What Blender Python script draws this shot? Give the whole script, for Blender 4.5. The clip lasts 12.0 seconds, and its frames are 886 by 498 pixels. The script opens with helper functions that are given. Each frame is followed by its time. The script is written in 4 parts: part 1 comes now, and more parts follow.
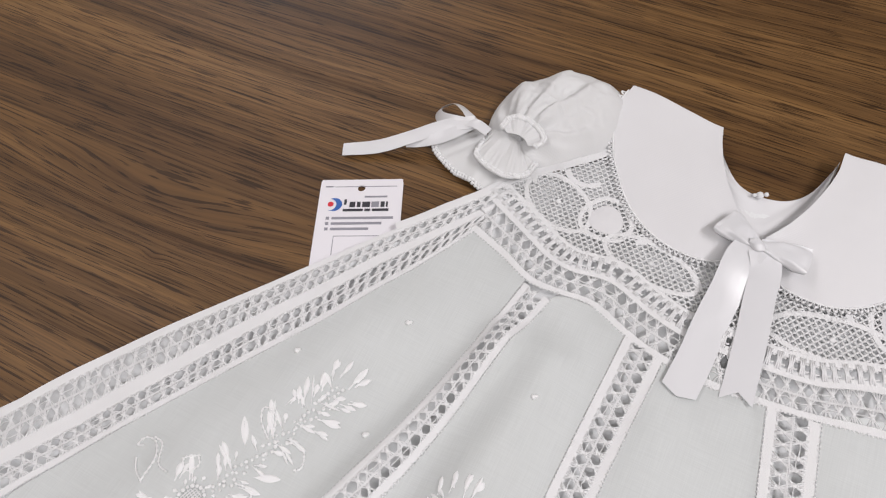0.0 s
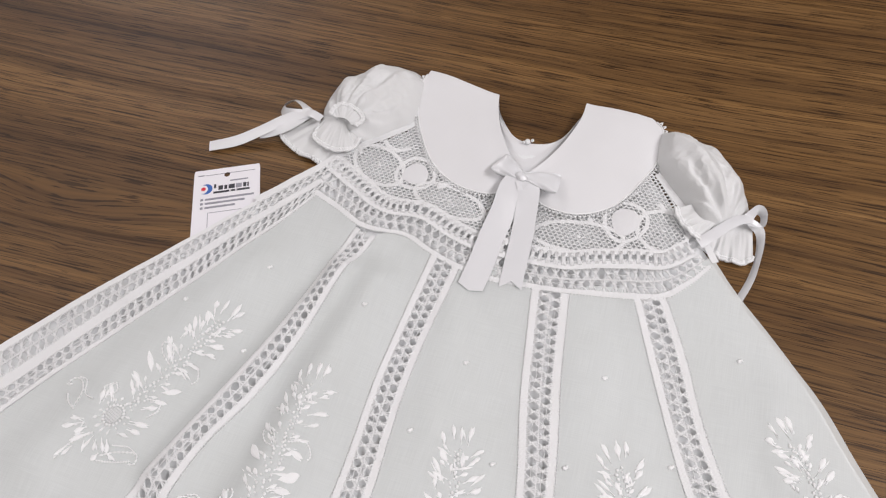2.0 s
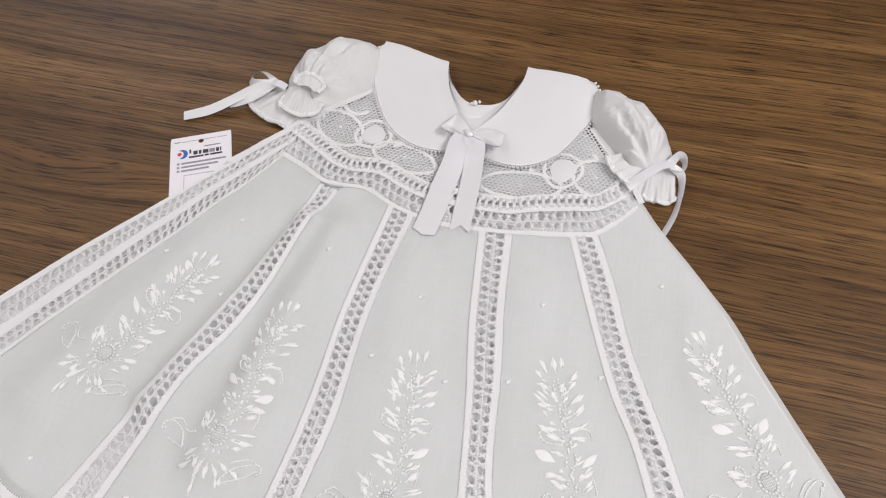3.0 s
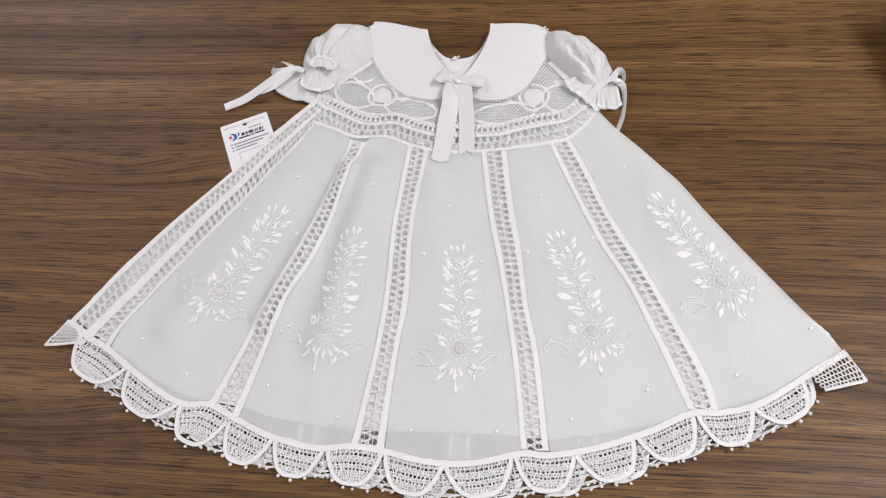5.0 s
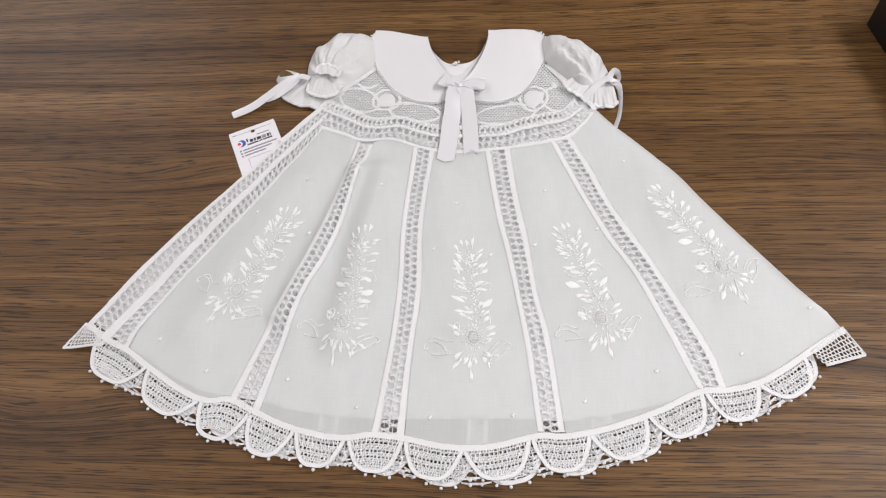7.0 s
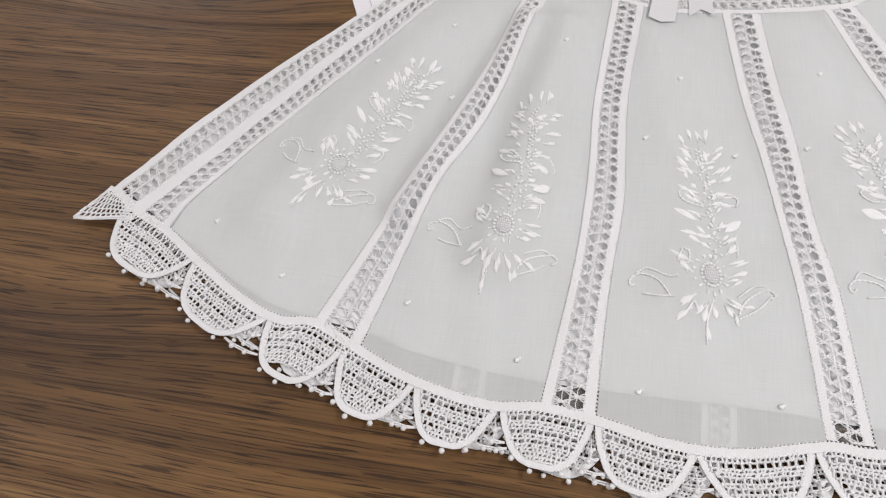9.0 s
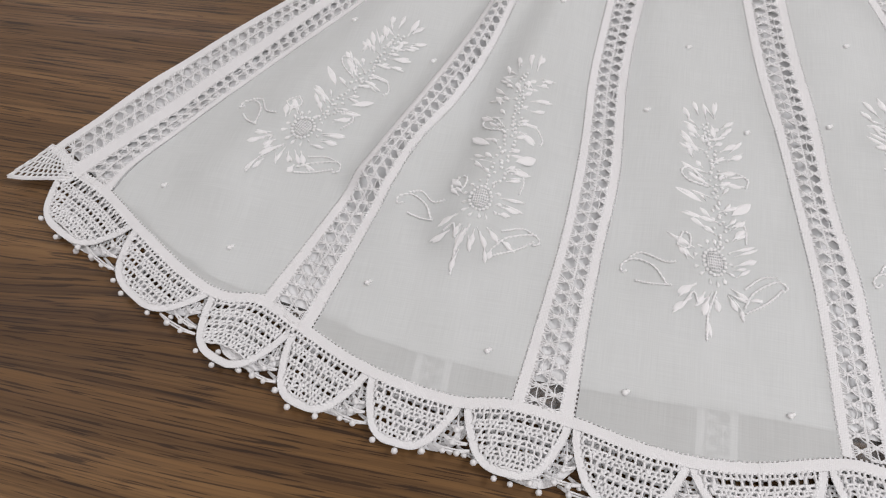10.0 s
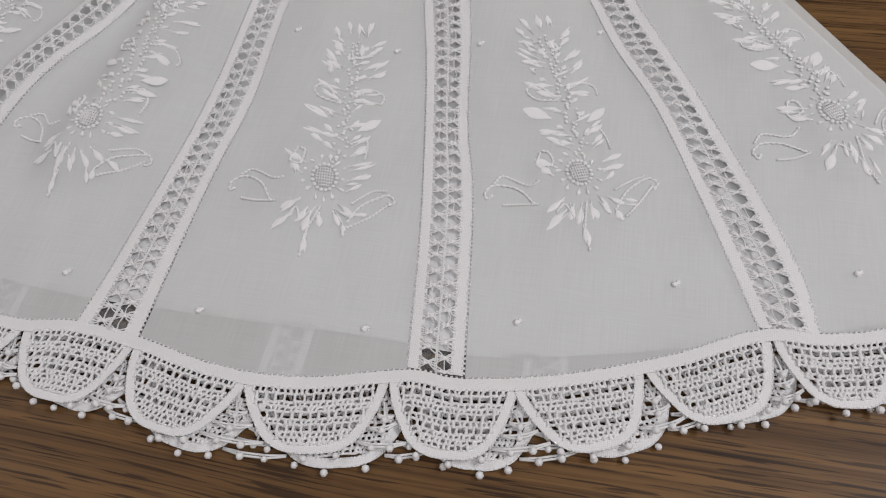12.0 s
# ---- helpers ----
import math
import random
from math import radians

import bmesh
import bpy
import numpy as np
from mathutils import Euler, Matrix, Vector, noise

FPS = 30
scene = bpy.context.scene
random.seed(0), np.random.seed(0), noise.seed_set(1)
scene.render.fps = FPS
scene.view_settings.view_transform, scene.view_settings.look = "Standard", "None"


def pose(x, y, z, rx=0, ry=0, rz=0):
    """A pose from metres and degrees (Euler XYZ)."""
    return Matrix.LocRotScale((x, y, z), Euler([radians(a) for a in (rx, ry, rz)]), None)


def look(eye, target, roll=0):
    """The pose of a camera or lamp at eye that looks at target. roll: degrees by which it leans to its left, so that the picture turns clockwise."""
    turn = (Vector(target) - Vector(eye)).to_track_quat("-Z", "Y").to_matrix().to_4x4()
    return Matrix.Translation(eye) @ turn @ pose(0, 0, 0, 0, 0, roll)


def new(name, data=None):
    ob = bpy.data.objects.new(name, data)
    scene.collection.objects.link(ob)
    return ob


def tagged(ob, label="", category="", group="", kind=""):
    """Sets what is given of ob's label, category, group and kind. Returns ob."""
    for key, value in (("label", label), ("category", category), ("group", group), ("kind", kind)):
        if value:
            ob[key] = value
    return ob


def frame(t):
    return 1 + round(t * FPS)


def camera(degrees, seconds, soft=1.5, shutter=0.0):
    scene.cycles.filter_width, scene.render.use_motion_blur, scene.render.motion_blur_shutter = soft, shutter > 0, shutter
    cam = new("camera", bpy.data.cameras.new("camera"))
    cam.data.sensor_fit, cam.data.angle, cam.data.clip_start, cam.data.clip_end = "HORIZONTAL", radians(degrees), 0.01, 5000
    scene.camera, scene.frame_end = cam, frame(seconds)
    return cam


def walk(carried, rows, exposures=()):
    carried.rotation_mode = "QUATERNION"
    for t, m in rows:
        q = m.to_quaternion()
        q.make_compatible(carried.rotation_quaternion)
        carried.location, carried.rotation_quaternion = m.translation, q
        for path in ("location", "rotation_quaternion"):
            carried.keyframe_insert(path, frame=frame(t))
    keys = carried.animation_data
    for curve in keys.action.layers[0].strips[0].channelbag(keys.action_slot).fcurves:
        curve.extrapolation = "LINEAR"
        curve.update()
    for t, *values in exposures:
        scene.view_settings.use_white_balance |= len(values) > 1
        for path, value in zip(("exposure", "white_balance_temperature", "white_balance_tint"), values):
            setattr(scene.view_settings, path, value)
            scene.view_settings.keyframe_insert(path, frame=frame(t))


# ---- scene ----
cam = camera(62.0, 12.0, soft=1.2)
PATH = [
    (0, (-0.046, 0.032, 0.333), (-0.636, 0.928, -1.355), -7.5),
    (0.5, (-0.027, 0.012, 0.353), (-0.587, 0.926, -1.336), -7.6),
    (1, (0.006, -0.003, 0.378), (-0.52, 0.935, -1.308), -7.8),
    (1.5, (0.031, -0.017, 0.399), (-0.44, 0.946, -1.289), -7.2),
    (2, (0.049, -0.03, 0.411), (-0.375, 0.948, -1.281), -6.6),
    (2.5, (0.066, -0.046, 0.421), (-0.321, 0.943, -1.274), -5.6),
    (3, (0.084, -0.075, 0.438), (-0.29, 0.899, -1.268), -6.3),
    (4.8, (0.053, -0.197, 0.546), (-0.186, 0.745, -1.202), -10.7),
    (5, (0.055, -0.207, 0.552), (-0.175, 0.743, -1.192), -10.3),
    (5.5, (0.053, -0.235, 0.567), (-0.159, 0.745, -1.163), -9.2),
    (6, (0.056, -0.244, 0.578), (-0.15, 0.765, -1.137), -9.0),
    (6.5, (0.047, -0.244, 0.578), (-0.14, 0.772, -1.135), -8.6),
    (7, (0.033, -0.24, 0.558), (-0.148, 0.771, -1.158), -8.8),
    (7.5, (0.016, -0.239, 0.505), (-0.163, 0.747, -1.226), -8.6),
    (7.7, (0.003, -0.242, 0.481), (-0.18, 0.73, -1.258), -8.6),
    (9.3, (-0.082, -0.183, 0.321), (-0.387, 0.803, -1.393), -6.3),
    (9.5, (-0.082, -0.18, 0.312), (-0.391, 0.807, -1.399), -5.9),
    (10, (-0.062, -0.18, 0.294), (-0.383, 0.811, -1.414), -6.3),
    (10.5, (-0.029, -0.183, 0.279), (-0.342, 0.83, -1.417), -6.0),
    (11, (0.006, -0.174, 0.267), (-0.295, 0.835, -1.433), -5.9),
    (11.5, (0.048, -0.176, 0.255), (-0.24, 0.853, -1.435), -5.0),
    (12, (0.095, -0.171, 0.25), (-0.166, 0.851, -1.448), -4.3),
]
walk(cam, [(t, look(eye, target, roll)) for t, eye, target, roll in PATH],
     exposures=[(0, -0.03), (3, -0.03), (5, 0.03), (6.5, 0.06), (7.5, 0.06), (9.5, -0.13), (10.5, -0.3), (12, -0.57)])

# ---------- world, lamps ----------
world = bpy.data.worlds.new("room_world")
scene.world = world
world.use_nodes = True
world.node_tree.nodes["Background"].inputs[0].default_value = (0.9, 0.95, 1.0, 1)
world.node_tree.nodes["Background"].inputs[1].default_value = 0.05


def lamp(name, at, target, sx, sy, power, colour):
    d = bpy.data.lights.new(name, "AREA")
    d.shape, d.size, d.size_y, d.energy, d.color = "RECTANGLE", sx, sy, power, colour
    ob = new(name, d)
    ob.matrix_world = look(at, target)
    return ob


COOL = (1.0, 0.956, 0.972)
# Unseen overhead lamps; this right one is inferred from sheen on the wood.
lamp("unseen_lamp", (1.5, 0.2, 1.93), (1.5, 0.2, 0), 0.6, 1.2, 46, COOL)
# Added fill from the left and the front; no such source is known.
lamp("unseen_lamp", (-1.6, 0.2, 1.93), (-1.6, 0.2, 0), 0.6, 1.2, 14, COOL)
lamp("unseen_lamp", (0.1, -1.2, 1.93), (0.1, -1.2, 0), 1.2, 0.6, 18, COOL)
lamp("unseen_lamp", (1.4, -1.3, 1.93), (1.4, -1.3, 0), 1.2, 0.6, 10, COOL)
# Added for the paler wood at the far left; its source is unknown.
lamp("unseen_lamp", (-2.3, 2.7, 1.93), (-2.3, 2.7, 0), 1.2, 1.2, 42, COOL)


# ---------- materials ----------
def material(name):
    m = bpy.data.materials.new(name)
    m.use_nodes = True
    t = m.node_tree
    return m, t, t.nodes["Principled BSDF"]


def node(t, kind, links=(), **props):
    n = t.nodes.new(kind)
    for key, value in props.items():
        if key == "op":
            n.operation = value
        elif key == "blend":
            n.blend_type = value
        elif key == "dtype":
            n.data_type = value
    for socket, value in links:
        if hasattr(value, "is_output"):
            t.links.new(value, n.inputs[socket])
        else:
            n.inputs[socket].default_value = value
    return n


def ramp(t, fac, stops):
    n = t.nodes.new("ShaderNodeValToRGB")
    t.links.new(fac, n.inputs[0])
    e = n.color_ramp.elements
    e[0].position, e[0].color = stops[0][0], (*stops[0][1], 1)
    e[1].position, e[1].color = stops[-1][0], (*stops[-1][1], 1)
    for p, c in stops[1:-1]:
        k = e.new(p)
        k.color = (*c, 1)
    return n.outputs[0]


def mapped(t, scale, shift=(0, 0, 0), source=None):
    c = source or t.nodes.new("ShaderNodeTexCoord").outputs["Object"]
    return node(t, "ShaderNodeMapping", [(0, c), (1, shift), (3, scale)]).outputs[0]


def noise_tex(t, vec, scale, detail=3.0, rough=0.5, dist=0.0):
    n = node(t, "ShaderNodeTexNoise", [("Vector", vec), ("Scale", scale), ("Detail", detail), ("Roughness", rough), ("Distortion", dist)])
    return n.outputs[0]


def mix(t, fac, a, b, blend="MIX"):
    n = t.nodes.new("ShaderNodeMixRGB")
    n.blend_type = blend
    for k, v in enumerate((fac, a, b)):
        if hasattr(v, "is_output"):
            t.links.new(v, n.inputs[k])
        else:
            n.inputs[k].default_value = v if k == 0 else (*v, 1)
    return n.outputs[0]


def bump(t, bsdf, height, strength, dist):
    b = node(t, "ShaderNodeBump", [("Strength", strength), ("Distance", dist), ("Height", height)])
    t.links.new(b.outputs[0], bsdf.inputs["Normal"])


def wood_material():
    m, t, b = material("walnut_laminate")
    c = t.nodes.new("ShaderNodeTexCoord").outputs["Object"]
    sep = node(t, "ShaderNodeSeparateXYZ", [(0, c)])
    x, y = sep.outputs[0], sep.outputs[1]
    # knots push the grain lines aside and darken their surroundings
    stain = None
    for kx, ky, rx, ry, a in ((-0.335, 0.165, 0.11, 0.022, 0.020), (-0.36, -0.075, 0.10, 0.026, 0.016), (0.47, 0.19, 0.10, 0.020, 0.022), (0.42, -0.02, 0.12, 0.02, 0.018), (-0.306, 0.138, 0.006, 0.0035, 0.003), (-0.262, -0.074, 0.004, 0.0025, 0.002)):
        dx = node(t, "ShaderNodeMath", [(0, node(t, "ShaderNodeMath", [(0, x), (1, kx)], op="SUBTRACT").outputs[0]), (1, rx)], op="DIVIDE").outputs[0]
        dy = node(t, "ShaderNodeMath", [(0, node(t, "ShaderNodeMath", [(0, sep.outputs[1]), (1, ky)], op="SUBTRACT").outputs[0]), (1, ry)], op="DIVIDE").outputs[0]
        d2 = node(t, "ShaderNodeMath", [(0, node(t, "ShaderNodeMath", [(0, dx), (1, 2.0)], op="POWER").outputs[0]), (1, node(t, "ShaderNodeMath", [(0, dy), (1, 2.0)], op="POWER").outputs[0])], op="ADD").outputs[0]
        g = node(t, "ShaderNodeMath", [(0, 2.718), (1, node(t, "ShaderNodeMath", [(0, d2), (1, -1.0)], op="MULTIPLY").outputs[0])], op="POWER").outputs[0]
        stain = g if stain is None else node(t, "ShaderNodeMath", [(0, stain), (1, g)], op="ADD").outputs[0]
        y = node(t, "ShaderNodeMath", [(0, y), (1, node(t, "ShaderNodeMath", [(0, g), (1, a)], op="MULTIPLY").outputs[0])], op="ADD").outputs[0]
    v = node(t, "ShaderNodeCombineXYZ", [(0, x), (1, y), (2, 0.0)]).outputs[0]
    wander = noise_tex(t, mapped(t, (1.6, 4.0, 1), source=v), 1.0, 2)
    y2 = node(t, "ShaderNodeMath", [(0, y), (1, node(t, "ShaderNodeMath", [(0, wander), (1, 0.035)], op="MULTIPLY").outputs[0])], op="ADD").outputs[0]
    v = node(t, "ShaderNodeCombineXYZ", [(0, x), (1, y2), (2, 0.0)]).outputs[0]
    wide = noise_tex(t, mapped(t, (0.8, 24, 1), source=v), 1.0, 4, 0.6)
    line = noise_tex(t, mapped(t, (0.6, 66, 1), (3, 1, 0), source=v), 1.0, 5, 0.60)
    thin = noise_tex(t, mapped(t, (1.1, 210, 1), (1, 5, 0), source=v), 1.0, 4, 0.6)
    fibre = noise_tex(t, mapped(t, (9, 620, 1), source=v), 1.0, 3, 0.6)
    pore = noise_tex(t, mapped(t, (26, 860, 1), (7, 3, 0), source=v), 1.0, 2, 0.5)
    tone = ramp(t, wide, [(0.28, (0.082, 0.040, 0.0138)), (0.5, (0.137, 0.073, 0.0258)), (0.72, (0.196, 0.109, 0.0415))])
    dark = ramp(t, line, [(0.32, (0.58, 0.54, 0.50)), (0.41, (0.83, 0.81, 0.78)), (0.50, (0.97, 0.96, 0.95)), (0.61, (1.12, 1.12, 1.11))])
    thn = ramp(t, thin, [(0.35, (0.54, 0.50, 0.46)), (0.43, (0.90, 0.89, 0.88)), (0.62, (1.14, 1.14, 1.13))])
    fib = ramp(t, fibre, [(0.38, (0.62, 0.58, 0.54)), (0.49, (1.0, 1.0, 1.0)), (0.62, (1.18, 1.18, 1.17))])
    por = ramp(t, pore, [(0.40, (0.22, 0.19, 0.16)), (0.44, (1, 1, 1))])
    col = mix(t, 1.0, tone, dark, "MULTIPLY")
    col = mix(t, 1.0, col, ramp(t, stain, [(0.0, (1, 1, 1)), (1.0, (0.70, 0.66, 0.62))]), "MULTIPLY")
    col = mix(t, 1.0, col, thn, "MULTIPLY")
    col = mix(t, 0.9, col, fib, "MULTIPLY")
    col = mix(t, 0.85, col, por, "MULTIPLY")
    t.links.new(col, b.inputs["Base Color"])
    t.links.new(ramp(t, line, [(0.3, (0.56, 0.56, 0.56)), (0.7, (0.43, 0.43, 0.43))]), b.inputs["Roughness"])
    b.inputs["Specular IOR Level"].default_value = 0.33
    bump(t, b, fibre, 0.35, 0.0004)
    return m


def weave_height(t, n=1900):
    c = t.nodes.new("ShaderNodeTexCoord").outputs["Object"]
    a = node(t, "ShaderNodeTexWave", [("Vector", mapped(t, (1, 0.02, 1), source=c)), ("Scale", n / 6.28), ("Distortion", 1.5), ("Detail", 1.0), ("Detail Scale", 0.3)]).outputs[1]
    w = t.nodes.new("ShaderNodeTexWave")
    w.bands_direction = "Y"
    t.links.new(mapped(t, (0.02, 1, 1), source=c), w.inputs["Vector"])
    w.inputs["Scale"].default_value, w.inputs["Distortion"].default_value = n / 6.28, 1.5
    return node(t, "ShaderNodeMath", [(0, a), (1, w.outputs[1])], op="ADD").outputs[0]


def cloth_material(name, colour, cover=1.0, rough=0.9, sheen=0.25, glow=0.3, bump_by=0.25, weave=1900, fuzz=0.0):
    """Cotton; cover below 1 lets what lies under it show between the threads."""
    m, t, b = material(name)
    c = t.nodes.new("ShaderNodeTexCoord").outputs["Object"]
    big = noise_tex(t, c, 22, 3)
    b.inputs["Roughness"].default_value = rough
    b.inputs["Sheen Weight"].default_value = sheen
    b.inputs["Specular IOR Level"].default_value = 0.08
    col = mix(t, 1.0, colour, ramp(t, big, [(0.3, (0.965, 0.965, 0.96)), (0.7, (1, 1, 1))]), "MULTIPLY")
    t.links.new(col, b.inputs["Base Color"])
    h = weave_height(t, weave)
    if fuzz:
        h = node(t, "ShaderNodeMath", [(0, h), (1, node(t, "ShaderNodeMath", [(0, noise_tex(t, c, 1500, 3)), (1, 2.5 * fuzz)], op="MULTIPLY").outputs[0])], op="ADD").outputs[0]
    bump(t, b, h, bump_by, 0.0003)
    out = t.nodes["Material Output"]
    shader = b.outputs[0]
    if glow:
        tr = node(t, "ShaderNodeBsdfTranslucent", [(0, (*colour, 1))])
        ms = node(t, "ShaderNodeMixShader", [(0, glow), (1, shader), (2, tr.outputs[0])])
        shader = ms.outputs[0]
    if cover < 1:
        grain = noise_tex(t, mapped(t, (2200, 50, 1), source=c), 1.0, 2)
        streak = noise_tex(t, mapped(t, (50, 2200, 1), source=c), 1.0, 2)
        both = node(t, "ShaderNodeMath", [(0, grain), (1, streak)], op="ADD").outputs[0]
        cloud = noise_tex(t, mapped(t, (34, 13, 1), source=c), 1.0, 3)
        cloud = node(t, "ShaderNodeMath", [(0, cloud), (1, 0.5)], op="SUBTRACT").outputs[0]
        both = node(t, "ShaderNodeMath", [(0, both), (1, cloud)], op="ADD").outputs[0]
        f = node(t, "ShaderNodeMapRange", [(0, both), (1, 0.7), (2, 1.3), (3, cover - 0.035), (4, cover + 0.035)]).outputs[0]
        clear = node(t, "ShaderNodeBsdfTransparent")
        ms = node(t, "ShaderNodeMixShader", [(0, f), (1, clear.outputs[0]), (2, shader)])
        shader = ms.outputs[0]
    t.links.new(shader, out.inputs[0])
    return m


def satin_material():
    m, t, b = material("white_satin")
    c = t.nodes.new("ShaderNodeTexCoord").outputs["Object"]
    b.inputs["Base Color"].default_value = (0.70, 0.71, 0.73, 1)
    b.inputs["Roughness"].default_value = 0.30
    b.inputs["Specular IOR Level"].default_value = 0.75
    b.inputs["Anisotropic"].default_value = 0.5
    b.inputs["Sheen Weight"].default_value = 0.15
    h = noise_tex(t, mapped(t, (700, 2500, 700), source=c), 1.0, 2)
    bump(t, b, h, 0.12, 0.0002)
    return m


def plain_material(name, colour, rough=0.5, vary=0.08, scale=8.0):
    m, t, b = material(name)
    c = t.nodes.new("ShaderNodeTexCoord").outputs["Object"]
    n = noise_tex(t, c, scale, 5, 0.6)
    col = mix(t, 1.0, colour, ramp(t, n, [(0.3, (1 - vary,) * 3), (0.7, (1, 1, 1))]), "MULTIPLY")
    t.links.new(col, b.inputs["Base Color"])
    b.inputs["Roughness"].default_value = rough
    bump(t, b, noise_tex(t, c, scale * 40, 2), 0.08, 0.0005)
    return m


WOOD = wood_material()
LAWN = cloth_material("white_cotton_lawn", (0.742, 0.775, 0.772), cover=0.70, glow=0.05, bump_by=0.04)
# white cloth; its grey holds the shade between the gown's layers
BACKLAWN_SHADED = cloth_material("white_back_lawn_shaded", (0.62, 0.66, 0.68), cover=0.30, glow=0.05, bump_by=0.04)
LINING = cloth_material("white_lining", (0.80, 0.818, 0.828), cover=0.93, glow=0.0, bump_by=0.04)
COTTON = cloth_material("white_collar_cotton", (0.71, 0.715, 0.73), cover=1.0, sheen=0.12, glow=0.0, bump_by=0.05)
PUFF = cloth_material("white_sleeve_lawn", (0.735, 0.745, 0.75), cover=1.0, rough=1.0, sheen=0.1, glow=0.06, bump_by=0.12, fuzz=0.5)
TAPE = cloth_material("white_lace_tape", (0.775, 0.785, 0.795), cover=1.0, sheen=0.12, glow=0.0, bump_by=0.30, weave=3000, fuzz=1.2)
THREAD = cloth_material("white_cotton_thread", (0.875, 0.885, 0.895), cover=1.0, glow=0.10, bump_by=0.2, weave=5000, fuzz=1.0)
FLOSS = cloth_material("white_embroidery_floss", (0.89, 0.90, 0.91), cover=1.0, rough=0.85, sheen=0.15, glow=0.06, bump_by=0.2, weave=4500, fuzz=1.0)
SATIN = satin_material()
CARD = plain_material("white_card", (0.80, 0.79, 0.83), 0.45, 0.03)
INK = plain_material("dark_ink", (0.03, 0.03, 0.04), 0.5)
GREYINK = plain_material("grey_ink", (0.28, 0.28, 0.32), 0.5)
BLUE = plain_material("blue_ink", (0.03, 0.12, 0.42), 0.5)
RED = plain_material("red_ink", (0.65, 0.03, 0.05), 0.5)
BLACK = plain_material("black_lacquer", (0.006, 0.006, 0.007), 0.3, 0.2)
CHINA = plain_material("white_china", (0.82, 0.81, 0.79), 0.2, 0.03)
PLASTER = plain_material("white_plaster", (0.72, 0.71, 0.69), 0.85, 0.06, 3)
# dull tone chosen to weaken the unseen walls' reflection in the tabletop
WALL = plain_material("beige_wall_paint", (0.40, 0.36, 0.31), 0.85, 0.06, 3)
FLOORING = plain_material("grey_floor_tile", (0.38, 0.36, 0.34), 0.5, 0.15, 3)


# ---------- mesh building ----------
class Geo:
    """Vertices and faces of one part, in metres."""

    def __init__(self):
        self.v, self.f = [], []

    def tube(self, pts, r, sides=4, closed=False, flat=1.0):
        n = len(pts)
        base = len(self.v)
        radii = r if isinstance(r, (list, tuple)) else [r] * n
        for i, p in enumerate(pts):
            r = radii[i]
            a = pts[i - 1] if (i or closed) else pts[0]
            b = pts[(i + 1) % n] if (i < n - 1 or closed) else pts[-1]
            dx, dy, dz = b[0] - a[0], b[1] - a[1], b[2] - a[2]
            l = math.sqrt(dx * dx + dy * dy) or 1e-9
            sx, sy = -dy / l, dx / l
            for k in range(sides):
                w = 2 * math.pi * (k + 0.5) / sides
                c, s = r * math.cos(w), r * flat * math.sin(w)
                self.v.append((p[0] + sx * c, p[1] + sy * c, p[2] + s))
        for i in range(n if closed else n - 1):
            j = (i + 1) % n
            for k in range(sides):
                q = (k + 1) % sides
                self.f.append((base + i * sides + k, base + i * sides + q, base + j * sides + q, base + j * sides + k))
        if not closed:
            self.f.append(tuple(base + k for k in range(sides))[::-1])
            self.f.append(tuple(base + (n - 1) * sides + k for k in range(sides)))

    def grid(self, rows, closed=False):
        base, m = len(self.v), len(rows[0])
        for row in rows:
            self.v.extend(tuple(p) for p in row)
        for i in range(len(rows) - 1):
            for j in range(m if closed else m - 1):
                k = (j + 1) % m
                self.f.append((base + i * m + j, base + i * m + k, base + (i + 1) * m + k, base + (i + 1) * m + j))

    def slab(self, rows, thick):
        """A sheet of some thickness: top as given, underside and crisp rims."""
        n, m = len(rows), len(rows[0])
        self.grid(rows)
        low = [[(p[0], p[1], p[2] - thick) for p in row] for row in rows]
        self.grid([row[::-1] for row in low])
        rim = [(i, 0) for i in range(n)] + [(n - 1, j) for j in range(1, m)] + [(i, m - 1) for i in range(n - 2, -1, -1)] + [(0, j) for j in range(m - 2, 0, -1)]
        self.grid([[rows[a][b] for a, b in rim], [low[a][b] for a, b in rim]], closed=True)

    def ball(self, c, r, flat=1.0):
        base = len(self.v)
        self.v.append((c[0], c[1], c[2] + r * flat))
        for i in (1, 2, 3):
            w = math.pi * i / 4
            for k in range(7):
                a = 2 * math.pi * k / 7
                self.v.append((c[0] + r * math.sin(w) * math.cos(a), c[1] + r * math.sin(w) * math.sin(a), c[2] + r * flat * math.cos(w)))
        self.v.append((c[0], c[1], c[2] - r * flat))
        for k in range(7):
            q = (k + 1) % 7
            self.f.append((base, base + 1 + k, base + 1 + q))
            for i in (0, 1):
                self.f.append((base + 1 + 7 * i + k, base + 8 + 7 * i + k, base + 8 + 7 * i + q, base + 1 + 7 * i + q))
            self.f.append((base + 22, base + 15 + q, base + 15 + k))


def part(name, geo, mat, parent=None, label="", smooth=True):
    me = bpy.data.meshes.new(name)
    me.from_pydata(geo.v, [], geo.f)
    me.materials.append(mat)
    if smooth:
        me.polygons.foreach_set("use_smooth", [True] * len(me.polygons))
    ob = new(name, me)
    if parent:
        ob.parent = parent
    return tagged(ob, label)


